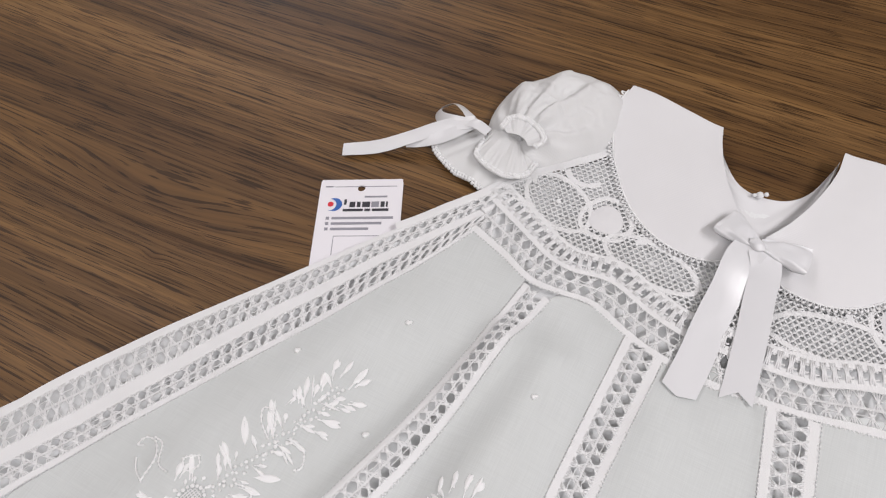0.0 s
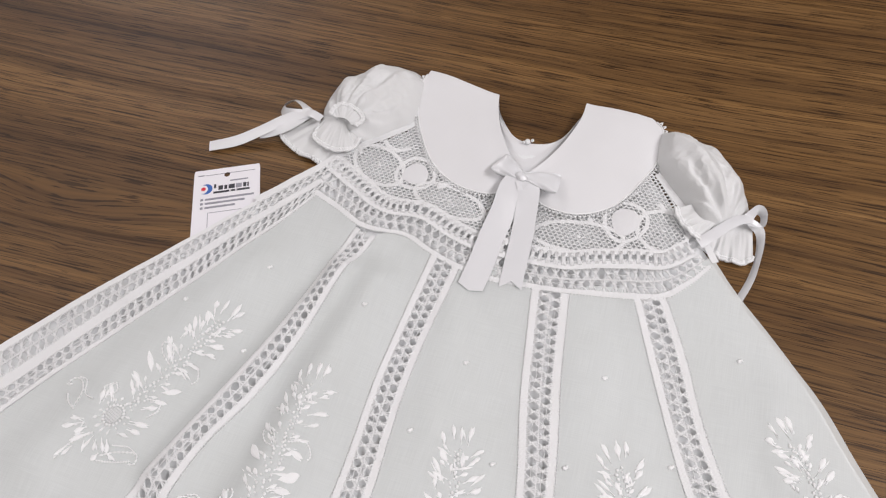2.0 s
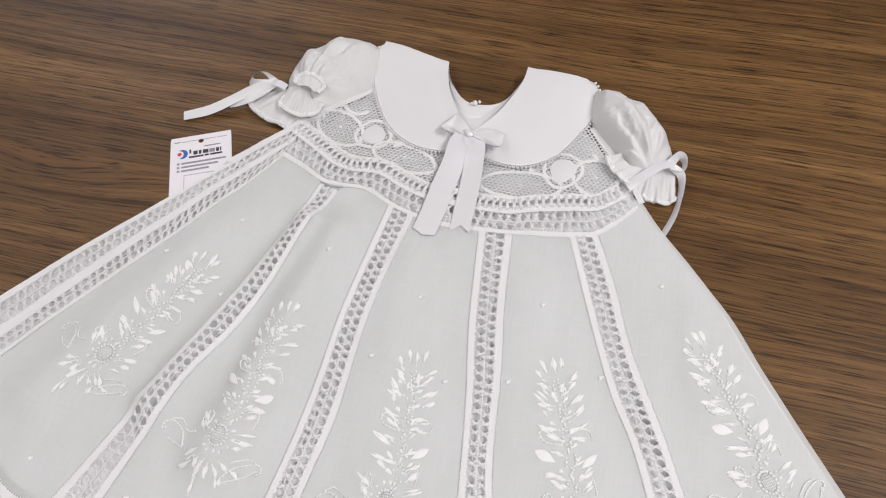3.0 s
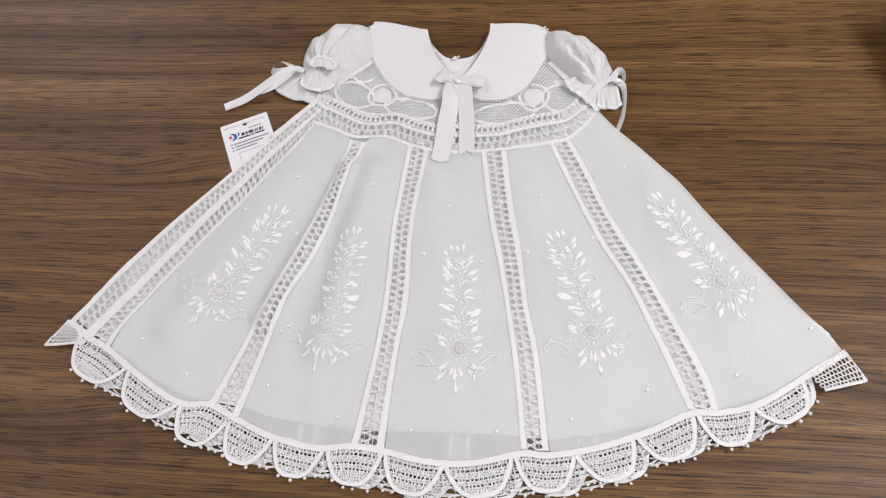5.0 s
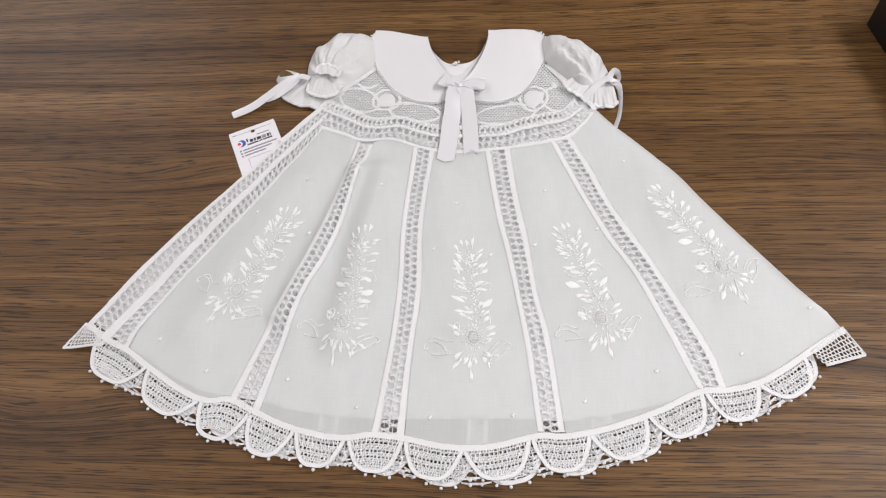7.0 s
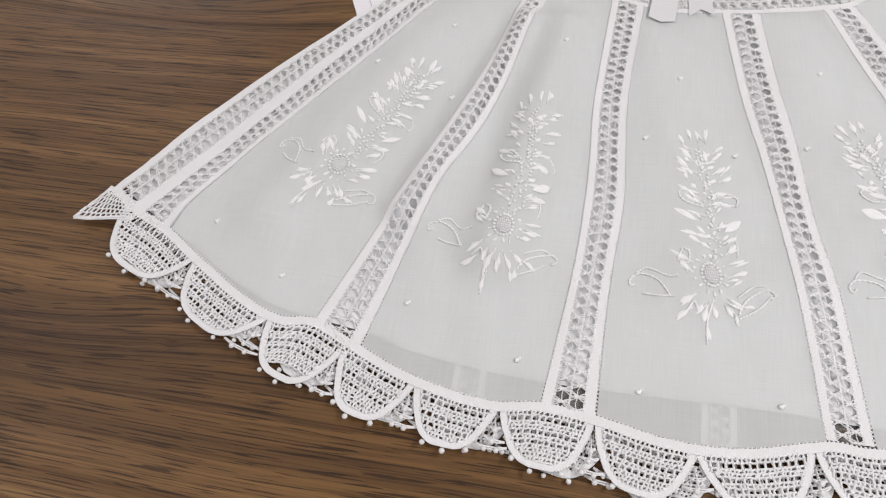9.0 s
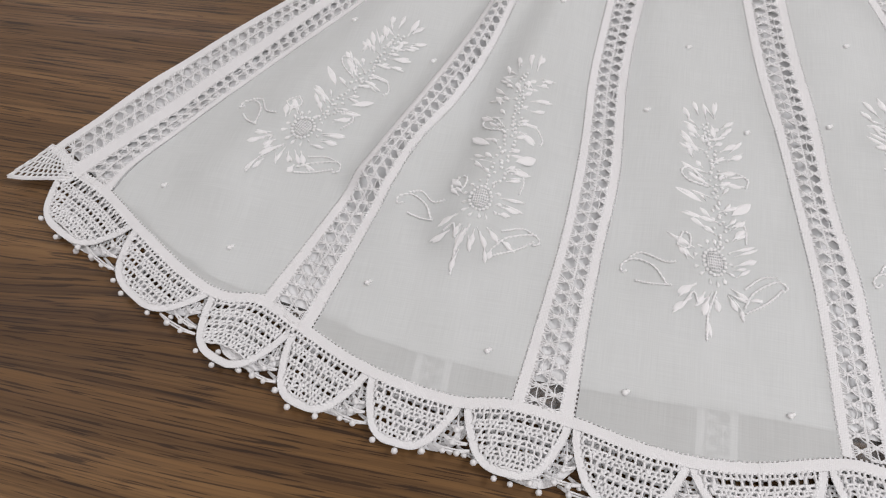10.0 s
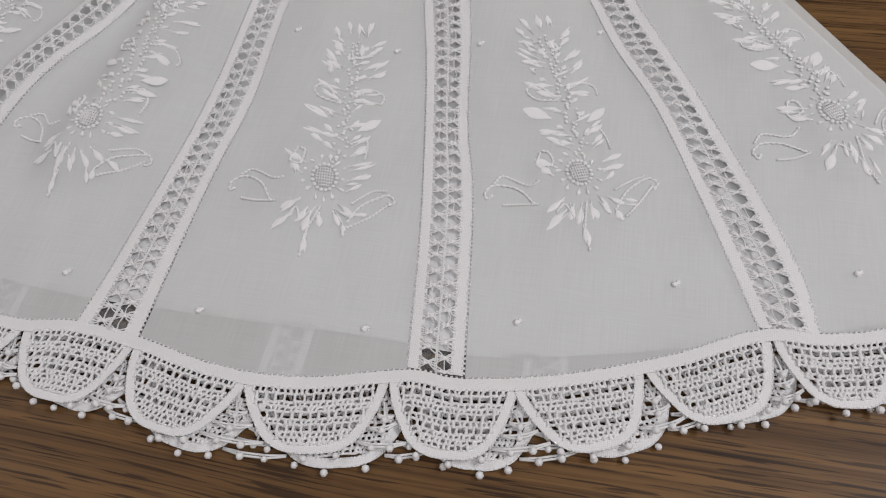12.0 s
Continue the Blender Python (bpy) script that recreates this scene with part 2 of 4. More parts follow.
def box(geo, x0, x1, y0, y1, z0, z1, bev=0.0):
    """A block with its upper and lower edges eased by bev."""
    def ring(d, z):
        return [(x0 + d, y0 + d, z), (x1 - d, y0 + d, z), (x1 - d, y1 - d, z), (x0 + d, y1 - d, z)]
    rings = [ring(bev, z0), ring(0, z0 + bev), ring(0, z1 - bev), ring(bev, z1)] if bev else [ring(0, z0), ring(0, z1)]
    base = len(geo.v)
    geo.grid(rings, closed=True)
    geo.f.append((base + 3, base + 2, base + 1, base))
    top = base + 4 * (len(rings) - 1)
    geo.f.append((top, top + 1, top + 2, top + 3))


def curve(pts, n):
    """n points, evenly spaced along a smooth line through pts (millimetres in, metres out)."""
    p = np.array(pts, float) / 1000
    q = np.vstack([2 * p[0] - p[1], p, 2 * p[-1] - p[-2]])
    out = []
    for i in range(len(p) - 1):
        a, b, c, d = q[i:i + 4]
        for s in np.linspace(0, 1, 24, endpoint=False):
            out.append(0.5 * (2 * b + (c - a) * s + (2 * a - 5 * b + 4 * c - d) * s ** 2 + (3 * b - a - 3 * c + d) * s ** 3))
    out.append(p[-1])
    out = np.array(out)
    l = np.r_[0, np.cumsum(np.linalg.norm(np.diff(out, axis=0), axis=1))]
    s = np.linspace(0, l[-1], n)
    return np.stack([np.interp(s, l, out[:, k]) for k in range(out.shape[1])], 1)


def length(c):
    return float(np.sum(np.linalg.norm(np.diff(c, axis=0), axis=1)))


def at(c, u):
    """The point at the fraction u of a curve."""
    k = min(max(u, 0.0), 1.0) * (len(c) - 1)
    i = min(int(k), len(c) - 2)
    return c[i] + (c[i + 1] - c[i]) * (k - i)


def side(c):
    """Unit vectors to the left of a flat curve."""
    d = np.gradient(c[:, :2], axis=0)
    d /= np.linalg.norm(d, axis=1)[:, None] + 1e-12
    return np.stack([-d[:, 1], d[:, 0]], 1)


def ridge(x, y, ax, ay, bx, by, w):
    """1 on the line from a to b (metres), fading over w to the sides."""
    dx, dy = bx - ax, by - ay
    s = min(max(((x - ax) * dx + (y - ay) * dy) / (dx * dx + dy * dy), 0), 1)
    d = math.hypot(x - ax - s * dx, y - ay - s * dy)
    return math.exp(-(d / w) ** 2)


def cloth_z(x, y):
    """Height of the gown's front over the table."""
    z = 0.0058
    z += 0.0115 * ridge(x, y, -0.084, 0.165, -0.106, 0.0, 0.017)
    z += 0.0085 * ridge(x, y, -0.110, 0.170, -0.160, 0.02, 0.010)
    z += 0.0065 * ridge(x, y, -0.165, 0.16, -0.232, 0.01, 0.020)
    z += 0.0042 * ridge(x, y, -0.030, 0.15, -0.010, 0.00, 0.018)
    z += 0.0030 * ridge(x, y, 0.055, 0.15, 0.100, 0.0, 0.022)
    z += 0.0060 * ridge(x, y, 0.16, 0.14, 0.215, 0.05, 0.026)
    z += 0.0022 * ridge(x, y, -0.10, 0.22, 0.09, 0.205, 0.035)
    z += 0.0012 * noise.noise((x * 14, y * 9, 0.3)) + 0.0006 * noise.noise((x * 40, y * 22, 4.0)) + 0.0010 * noise.noise((x * 52 + y * 9, y * 5, 7.0))
    if y < 0.0:
        z -= 0.0018 * min(1, -y / 0.07)
    return max(z, 0.0042)


def lay(p, up=0.0):
    return (float(p[0]), float(p[1]), cloth_z(p[0], p[1]) + up)


def laid(c, up=0.0):
    return [lay(p, up) for p in c]


def tape(geo, c, w, up=0.0, thick=0.00025, height=cloth_z, lanes=4):
    """A flat woven tape of width w along a flat curve, a little domed."""
    n = side(c)
    rows = []
    for p, s in zip(c, n):
        row = []
        for k in range(lanes + 1):
            wob = 0.00022 * noise.noise((p[0] * 260, p[1] * 260, k * 0.4)) + 0.00010 * noise.noise((p[0] * 900, p[1] * 900, 3))
            q = p[:2] + s * (w * (0.5 - k / lanes) + wob)
            dome = 0.00006 * (1 - (2 * k / lanes - 1) ** 2) + 0.00012 * noise.noise((q[0] * 420, q[1] * 420, 8))
            row.append((q[0], q[1], height(q[0], q[1]) + up + dome))
        rows.append(row)
    geo.slab(rows, thick)


def web(geo, a, b, v0, v1, up=0.00015, thick=0.00022, lanes=4):
    """A flat woven braid that fills the share v0 to v1 between two curves."""
    rows = []
    for p, q in zip(a, b):
        row = []
        for k in range(lanes + 1):
            c = p + (q - p) * (v1 + (v0 - v1) * k / lanes)
            wob = 0.00016 * noise.noise((c[0] * 300, c[1] * 300, 2.0 + k))
            c = c + np.array((wob, wob))
            puff = 0.00005 * (1 - (2 * k / lanes - 1) ** 2) + 0.00010 * noise.noise((c[0] * 420, c[1] * 420, 8))
            row.append((c[0], c[1], cloth_z(c[0], c[1]) + up + puff))
        rows.append(row)
    geo.slab(rows, thick)


# ---------- room and table ----------
# Unseen shell added round the table; far, dull walls limit grazing reflections.
def room():
    def slab(name, label, mat, *b):
        g = Geo()
        box(g, *b)
        tagged(part(name, g, mat, None, label, False), category=name.split("_")[0], kind="structure")
    slab("floor", "plain grey tiled floor under the table", FLOORING, -3.4, 3.4, -2.8, 4.2, -0.85, -0.75)
    slab("ceiling", "plain white plaster ceiling, unseen, added to close the room", PLASTER, -3.4, 3.4, -2.8, 4.2, 1.95, 2.05)
    slab("wall_north", "plain beige wall, unseen, added to close the room", WALL, -3.4, 3.4, 4.2, 4.3, -0.75, 1.95)
    slab("wall_south", "plain beige wall, unseen, added to close the room", WALL, -3.4, 3.4, -2.9, -2.8, -0.75, 1.95)
    slab("wall_east", "plain beige wall, unseen, added to close the room", WALL, 3.4, 3.5, -2.8, 4.2, -0.75, 1.95)
    slab("wall_west", "plain beige wall, unseen, added to close the room", WALL, -3.5, -3.4, -2.8, 4.2, -0.75, 1.95)


def table():
    t = tagged(new("table"), "walnut-brown wood-grain table with a smooth flat top", "table")
    g = Geo()
    box(g, -1.0, 1.0, -0.55, 0.80, -0.030, 0.0, 0.0015)
    part("tabletop", g, WOOD, t, "", False)
    for x in (-0.93, 0.87):
        for y in (-0.48, 0.67):
            g = Geo()
            box(g, x, x + 0.06, y, y + 0.06, -0.75, -0.030, 0.002)
            part("leg", g, WOOD, t, "", False)


room()
table()

# ---------- the gown's plan, in millimetres ----------
S1_OUT = curve([(-151, 253), (-157, 246), (-187, 210), (-217, 171), (-240, 141), (-277, 94), (-301, 58), (-318, 28), (-327, 14), (-329, 9)], 120)
S1_MID = curve([(-147, 241), (-153, 233), (-183, 193), (-205, 159), (-226, 128), (-266, 63), (-306, 1), (-309, -4)], 120)
S1_IN = curve([(-151, 222), (-188, 154), (-208, 124), (-234, 84), (-258, 47), (-280, 9), (-287, -12)], 120)
S2_L = curve([(-113, 204), (-127, 135), (-137, 100), (-156, 44), (-170, 8), (-191, -53)], 120)
S2_R = curve([(-98, 200), (-107, 164), (-116, 118), (-127, 79), (-142, 41), (-152, -2), (-165, -65)], 120)
S3_L = curve([(-58, 197), (-62, 130), (-63, 100), (-62, 54), (-64, 3), (-69, -44), (-73, -77)], 120)
S3_R = curve([(-38, 193), (-44, 112), (-42, 43), (-45, 3), (-47, -34), (-48, -79)], 120)
S4_L = curve([(10, 191), (21, 121), (30, 81), (38, 39), (47, -16), (54, -74)], 120)
S4_R = curve([(33, 193), (40, 140), (49, 91), (56, 41), (65, 0), (74, -74)], 120)
S5_L = curve([(71, 201), (90, 156), (114, 101), (139, 55), (176, -38)], 120)
S5_R = curve([(90, 206), (107, 170), (124, 127), (149, 79), (167, 42), (190, -8), (197, -37)], 120)
RIGHT = curve([(114, 242), (133, 219), (175, 173), (202, 134), (226, 101), (263, 52), (284, 27), (292, 14)], 120)
HEM = curve([(-327, 13), (-306, -1), (-286, -10), (-260, -27), (-229, -45), (-209, -52), (-190, -51), (-164, -62), (-136, -73), (-99, -80), (-73, -77), (-48, -79), (-14, -85), (18, -84), (54, -75),
             (74, -75), (107, -68), (145, -54), (176, -39), (197, -37), (221, -31), (241, -20), (269, -1), (292, 14)], 500)
YOKE = curve([(-152, 223), (-132, 215), (-113, 206), (-97, 205), (-79, 206), (-60, 198), (-39, 192), (-15, 189), (14, 191), (35, 194), (70, 200), (89, 206), (104, 222), (113, 236)], 300)
BAND = curve([(-155, 251), (-130, 237), (-110, 226), (-95, 222), (-74, 224), (-50, 215), (-32, 211), (4, 210), (26, 212), (45, 219), (67, 225), (87, 230), (103, 244)], 300)
COLLAR = curve([(-107, 300), (-96, 289), (-84, 272), (-70, 260), (-52, 253), (-32, 254), (-21, 262), (-12, 262), (3, 253), (20, 251), (37, 257), (51, 271), (62, 290), (70, 296)], 300)

gown = tagged(new("christening_gown"), "white cotton christening gown with lace inserts laid flat on the table", "baby dress")


def flat_sheet(name, left, right, mat, z, low, label, wrinkle=0.0005):
    rows = []
    for i in range(60):
        a, b = at(left, i / 59), at(right, i / 59)
        row = []
        for j in range(90):
            p = a + (b - a) * (j / 89)
            if p[1] < low(p[0]):
                p = np.array((p[0], low(p[0])))
            row.append((p[0], p[1], z + wrinkle * noise.noise((p[0] * 30, p[1] * 18, z * 900))))
        rows.append(row)
    g = Geo()
    g.grid(rows)
    return part(name, g, mat, gown, label)


LOW = curve([(-322, 12), (-300, -2), (-280, -12), (-245, -33), (-215, -46), (-166, -54), (-137, -61), (-85, -66), (-33, -66), (36, -64), (78, -65), (108, -60), (145, -51), (200, -35), (241, -19), (269, 0), (292, 13), (300, 16)], 200)
UNDER_L = curve([(-106, 298), (-153, 254), (-163, 242), (-189, 209), (-240, 140), (-301, 57), (-322, 17), (-322, -100)], 100)
UNDER_R = curve([(68, 296), (112, 243), (131, 219), (174, 172), (200, 134), (260, 52), (290, 14), (290, -100)], 100)
flat_sheet("back", UNDER_L, UNDER_R, BACKLAWN_SHADED, 0.0016, lambda x: np.interp(x, HEM[:, 0], HEM[:, 1]) - 0.004, "sheer white back of the gown, greyed for shade")
flat_sheet("lining", UNDER_L, UNDER_R, LINING, 0.0030, lambda x: np.interp(x, LOW[:, 0], LOW[:, 1]), "white lining that ends above the hem")


def panel(a, b, label=""):
    """A sheer gore between two strips, its foot along the hem."""
    i0 = int(np.argmin(np.linalg.norm(HEM - a[-1], axis=1)))
    i1 = int(np.argmin(np.linalg.norm(HEM - b[-1], axis=1)))
    foot = HEM[i0:i1 + 1]
    rows = []
    for i in range(81):
        u = i / 80
        p, q = at(a, u), at(b, u)
        w = np.linalg.norm(q - p)
        n = 48
        row = []
        for j in range(n + 1):
            v = j / n
            e = 0.0005 / w
            c = p + (q - p) * (e + (1 - 2 * e) * v)
            k = max(0, (u - 0.6) / 0.4)
            c = c + (at(foot, v) + np.array((0, 0.0001)) - (a[-1] + (b[-1] - a[-1]) * v)) * k * k * (3 - 2 * k)
            if u < 0.06:
                c = c + np.array((0, 0.006 * (0.06 - u) / 0.06 * (4 * v * (1 - v)) ** 0.5 + 0.001 * (0.06 - u) / 0.06))
            row.append(lay(c, 0.0002 * noise.noise((c[0] * 120, c[1] * 60, 2))))
        rows.append(row)
    g = Geo()
    g.grid(rows)
    return part("panel", g, LAWN, gown, label)


panel(S1_IN, S2_L)
panel(S2_R, S3_L)
panel(S3_R, S4_L)
panel(S4_R, S5_L)
panel(S5_R, RIGHT, "sheer panel folded under along the side")


def stitches(geo, c, pitch=0.0019, wide=0.00060, reach=0.0007, up=0.00005):
    """Short flat bars that bridge the open seam beside a braid, with pinholes between them."""
    k = max(2, int(length(c) / pitch))
    n = side(c)
    for i in range(k):
        u = (i + 0.5) / k
        p, s = at(c, u), at(n, u)
        geo.tube([lay(p - s * reach, up), lay(p + s * reach, up)], wide * random.uniform(0.9, 1.15), 4, flat=0.25)


def lace_cells(geo, left, right, pitch, phase=0.0, fan=5, up=0.0002, r=0.00028, lay=lay):
    """A row of drawn threads pulled into stars: a knot in the middle, bulging fans of threads to both sides."""
    n = max(3, int(round((length(left) + length(right)) / 2 / pitch)))
    mid = []
    for i in range(n):
        u = (i + 0.5 + phase) / n
        if u > 1:
            break
        u += random.uniform(-0.10, 0.10) / n
        m = (at(left, u) + at(right, u)) / 2 + np.array((random.uniform(-1, 1), random.uniform(-1, 1))) * 0.00035
        geo.ball(lay(m, up + 0.0001), random.uniform(0.0008, 0.0012), 0.5)
        for e in (left, right):
            ring = []
            for k in range(fan):
                f = (k + 0.5) / fan - 0.5
                w = u + (f * 0.94 + random.uniform(-0.08, 0.08)) / n
                q = at(e, w)
                side_step = (at(e, u + 0.5 / n) - at(e, u - 0.5 / n)) * f
                h = m + (q - m) * 0.45 + side_step * 0.12
                geo.tube([lay(m, up), lay(h, up + random.uniform(0, 0.0002)), lay(q, up)], [r * 1.5, r * random.uniform(0.9, 1.2), r * 1.35], 4)
                ring.append(m + (q - m) * 0.42 + side_step * 0.05)
            geo.tube([lay(p, up + 0.0002) for p in ring[1:-1]], r * 0.9, 4)
        mid.append(m)
    for a, b in zip(mid, mid[1:]):
        if random.random() < 0.35:
            off = np.array((-(b - a)[1], (b - a)[0])) * random.uniform(-0.2, 0.2)
            geo.tube([lay(a, up), lay((a + b) / 2 + off, up), lay(b, up)], [r * 1.4, r * 0.8, r * 1.4], 4)


def mid_line(a, b, v):
    return a + (b - a) * v


def lace_strip(a, b, pitch=0.0062, edge=0.23, sewn=(True, True)):
    s = Geo()
    lace_cells(s, mid_line(a, b, edge - 0.04), mid_line(a, b, 0.51), pitch)
    lace_cells(s, mid_line(a, b, 0.49), mid_line(a, b, 1.04 - edge), pitch, 0.5)
    for v in (0.49, 0.515):
        line = mid_line(a, b, v)
        s.tube([lay(p + np.array((random.uniform(-1, 1), 0)) * 0.0002, 0.0003) for p in line], 0.00030, 4)
    strip = part("lace_strip", s, THREAD, gown, "drawn-thread lace insert")
    for c, v0, v1, seam in ((a, 0.0, edge, sewn[0]), (b, 1 - edge, 1.0, sewn[1])):
        g = Geo()
        web(g, a, b, v0, v1)
        if seam:
            stitches(g, c)
        part("braid", g, TAPE, strip, "flat white woven braid")


for x0, x1 in ((6, 8), (-102, -108), (96, 102)):
    g = Geo()
    a = curve([(x0 - 8, -30), (x1 - 8, -60), (x1 - 8, -84)], 20)
    b = a + np.array((0.016, 0))
    low_lay = lambda p, up=0.0: (float(p[0]), float(p[1]), 0.0021 + up)
    lace_cells(g, mid_line(a, b, 0.2), mid_line(a, b, 0.5), 0.0066, lay=low_lay)
    lace_cells(g, mid_line(a, b, 0.5), mid_line(a, b, 0.8), 0.0066, 0.5, lay=low_lay)
    for v in (0.1, 0.9):
        tape(g, mid_line(a, b, v), 0.003, 0.0, 0.0003, lambda x, y: 0.0021)
    part("back_lace_strip", g, THREAD, gown, "lace insert of the gown's back")
lace_strip(S2_L, S2_R)
lace_strip(S3_L, S3_R)
lace_strip(S4_L, S4_R)
lace_strip(S5_L, S5_R)
# side seam: two lace rows with a braid between
lace_strip(S1_MID, S1_IN, 0.0062, 0.20, (False, True))
lace_strip(S1_OUT, S1_MID, 0.0062, 0.22, (False, False))


# ---------- hem lace ----------
def hem_braid():
    g = Geo()
    tape(g, HEM - side(HEM) * 0.0024, 0.0046, 0.0004)
    stitches(g, HEM)
    part("hem_braid", g, TAPE, gown, "flat white braid above the scallops")


APEX = [(-318, -6), (-266, -30), (-216, -57), (-174, -71), (-134, -81), (-92, -85), (-48, -87), (-2, -93), (49, -84), (94, -80), (137, -63), (181, -45), (223, -38), (262, -14)]


OUTLINE = [(-0.01, -0.22), (0.02, 0.08), (0.085, 0.42), (0.19, 0.78), (0.33, 0.965), (0.5, 1.0), (0.67, 0.965), (0.81, 0.78), (0.915, 0.42), (0.98, 0.08), (1.01, -0.22)]
# rows of the net from the braid down: height of the row, pitch of its upright threads
NET_ROWS = [(0.0021, 0.0021), (0.0030, 0.0034), (0.0018, 0.0019), (0.0018, 0.0019), (0.0028, 0.0031), (0.0018, 0.0019), (0.0026, 0.0028), (0.0018, 0.0018), (0.0018, 0.0018), (0.0020, 0.0020), (0.0018, 0.0018)]


def scallop(a, b, depth, flip, low, name):
    """One crochet scallop: a tape in a deep U from a to b, a net of small and large holes in it, picots below."""
    a, b = np.array(a) / 1000, np.array(b) / 1000
    d = b - a
    w = np.linalg.norm(d)
    d = d / w
    n = np.array((d[1], -d[0]))
    depth = depth / 1000
    z = (lambda x, y: 0.0014) if low else (lambda x, y: cloth_z(x, y) - 0.0004)
    rnd = random.Random(int(w * 1e6) + flip)
    skew = rnd.uniform(-0.025, 0.025)
    shape = curve([((u + skew * math.sin(math.pi * u)) * w * 1000, v * depth * 1000) for u, v in OUTLINE], 60)
    s_in = -side(shape)

    def u_line(k):
        loc = shape + s_in * k
        return np.array([a + d * x + n * y for x, y in loc])

    t = Geo()
    lift = 0.0 if low else 0.0003
    tape(t, u_line(0.0019), 0.0034, lift, 0.0003, z)
    for off in (0.0004, 0.0034):
        c = u_line(off)
        k = int(length(c) / 0.0015)
        for i in range(k):
            p, q = at(c, i / k), at(c, (i + 0.62) / k)
            t.tube([(p[0], p[1], z(*p) + lift), (q[0], q[1], z(*q) + lift)], 0.00026, 4)
    whole = part(name, t, TAPE, gown, "white lace scallop edged with woven tape")

    # the net, row by row below the hem braid
    hem_x, hem_y = (HEM - a) @ d, (HEM - a) @ n + 0.0043
    near = (hem_x > -0.02) & (hem_x < w + 0.02)
    hem_x, hem_y = hem_x[near], hem_y[near]
    inner = shape + s_in * 0.0034
    up = lift + 0.0001

    def floor_of(x):
        return np.interp(x, inner[:, 0], inner[:, 1]) if inner[0, 0] < x < inner[-1, 0] else -0.004

    def put(x, y, jog=0.0):
        p = a + d * (x + rnd.uniform(-jog, jog)) + n * (y + rnd.uniform(-jog, jog))
        return (p[0], p[1], z(p[0], p[1]) + up + rnd.uniform(-1, 1) * 0.00012)

    net = Geo()
    y0 = 0.0
    xs = np.arange(0.0004, w, 0.0012)
    for row, (tall, pitch) in enumerate(NET_ROWS):
        y1 = y0 + tall
        line, count = [], 0
        for x in xs:
            yt = np.interp(x, hem_x, hem_y)
            if yt + y1 < floor_of(x):
                line.append(put(x, yt + y1, 0.00032))
            elif len(line) > 1:
                break
        if len(line) > 2:
            net.tube(line, rnd.uniform(0.00046, 0.00060), 5)
        k = int(w / pitch)
        for i in range(k + 1):
            x = (i + 0.5 * (row % 2)) * pitch + 0.0002
            yt = np.interp(x, hem_x, hem_y)
            foot = min(yt + y1, floor_of(x) + 0.0004)
            if foot - (yt + y0) > 0.0006:
                lean = rnd.uniform(-0.0006, 0.0006)
                thick = rnd.uniform(0.00042, 0.00062)
                net.tube([put(x, yt + y0), put(x + lean, (yt + y0 + foot) / 2), put(x + lean, foot)], [thick * 1.6, thick, thick * 1.6], 5)
                count += 1
        if not count:
            break
        y0 = y1
    part("net", net, THREAD, whole, "open crochet net")
    # picots on the rim
    rim = u_line(-0.0004)
    for u in ((0.36, 0.52, 0.66) if not flip else (0.34, 0.47, 0.63)):
        u += rnd.uniform(-0.02, 0.02)
        p = at(rim, u)
        q = p + n * 0.0011
        g = Geo()
        g.ball((q[0], q[1], z(*q) + 0.0004), rnd.uniform(0.0012, 0.0015))
        part("picot", g, THREAD, whole)
    return rim


def brides(rim_l, rim_r, low):
    """Double threads with balls that tie two neighbouring scallops under their shared point."""
    h = (lambda x, y: 0.0014) if low else (lambda x, y: cloth_z(x, y) - 0.0005)
    g = Geo()
    balls = []

    def put(q):
        return (q[0], q[1], max(0.0010, h(q[0], q[1])))

    for s, sag, where in ((0.16, 0.0006, (0.5,)), (0.225, 0.0008, (0.45,)), (0.295, 0.0010, (0.30, 0.68))):
        p, q = at(rim_l, 1 - s), at(rim_r, s + random.uniform(-0.02, 0.02))
        out = np.array((-(q - p)[1], (q - p)[0]))
        out = -out / (np.linalg.norm(out) + 1e-9)
        for off in (0.0, 0.0010):
            g.tube([put(p + out * off * 0.4), put(p + (q - p) * 0.3 + out * (sag * 0.8 + off)), put(p + (q - p) * 0.7 + out * (sag * 0.8 + off)), put(q + out * off * 0.4)], 0.00042, 5)
        balls += [p + (q - p) * v + out * (sag + 0.0013) for v in where]
    cusp = at(rim_l, 1 - 0.10)
    mid = (at(rim_l, 1 - 0.25) + at(rim_r, 0.25)) / 2
    g.tube([put(cusp), put((cusp + mid) / 2 + np.array((0.0006, 0))), put(mid)], 0.00042, 5)
    ob = part("bridge_threads", g, THREAD, gown, "thread loops between two scallops")
    for c in balls:
        b = Geo()
        c = put(c)
        b.ball((c[0], c[1], c[2] + 0.0006), random.uniform(0.0012, 0.0015))
        part("picot", b, THREAD, ob)


def hem_lace():
    for low in (True, False):
        pts = []
        for p in APEX:
            k = int(np.argmin(np.linalg.norm(HEM * 1000 - np.array(p), axis=1)))
            n = side(HEM)[k]
            out = np.interp(p[0], (-320, -240, -120, -60, 60, 150, 290), (0, -4, -4, 3, 5, 1, -4))
            pts.append(tuple(np.array(p) + (np.array((n[1], -n[0])) * 9 - n * out if low else 0)))
        rims = [scallop(a, b, (21.5 if low else 22.3) * (0.82 if b[0] > 255 else 1.0), i % 2, low, "back_scallop" if low else "scallop") for i, (a, b) in enumerate(zip(pts, pts[1:]))]
        for l, r in zip(rims, rims[1:]):
            brides(l, r, low)


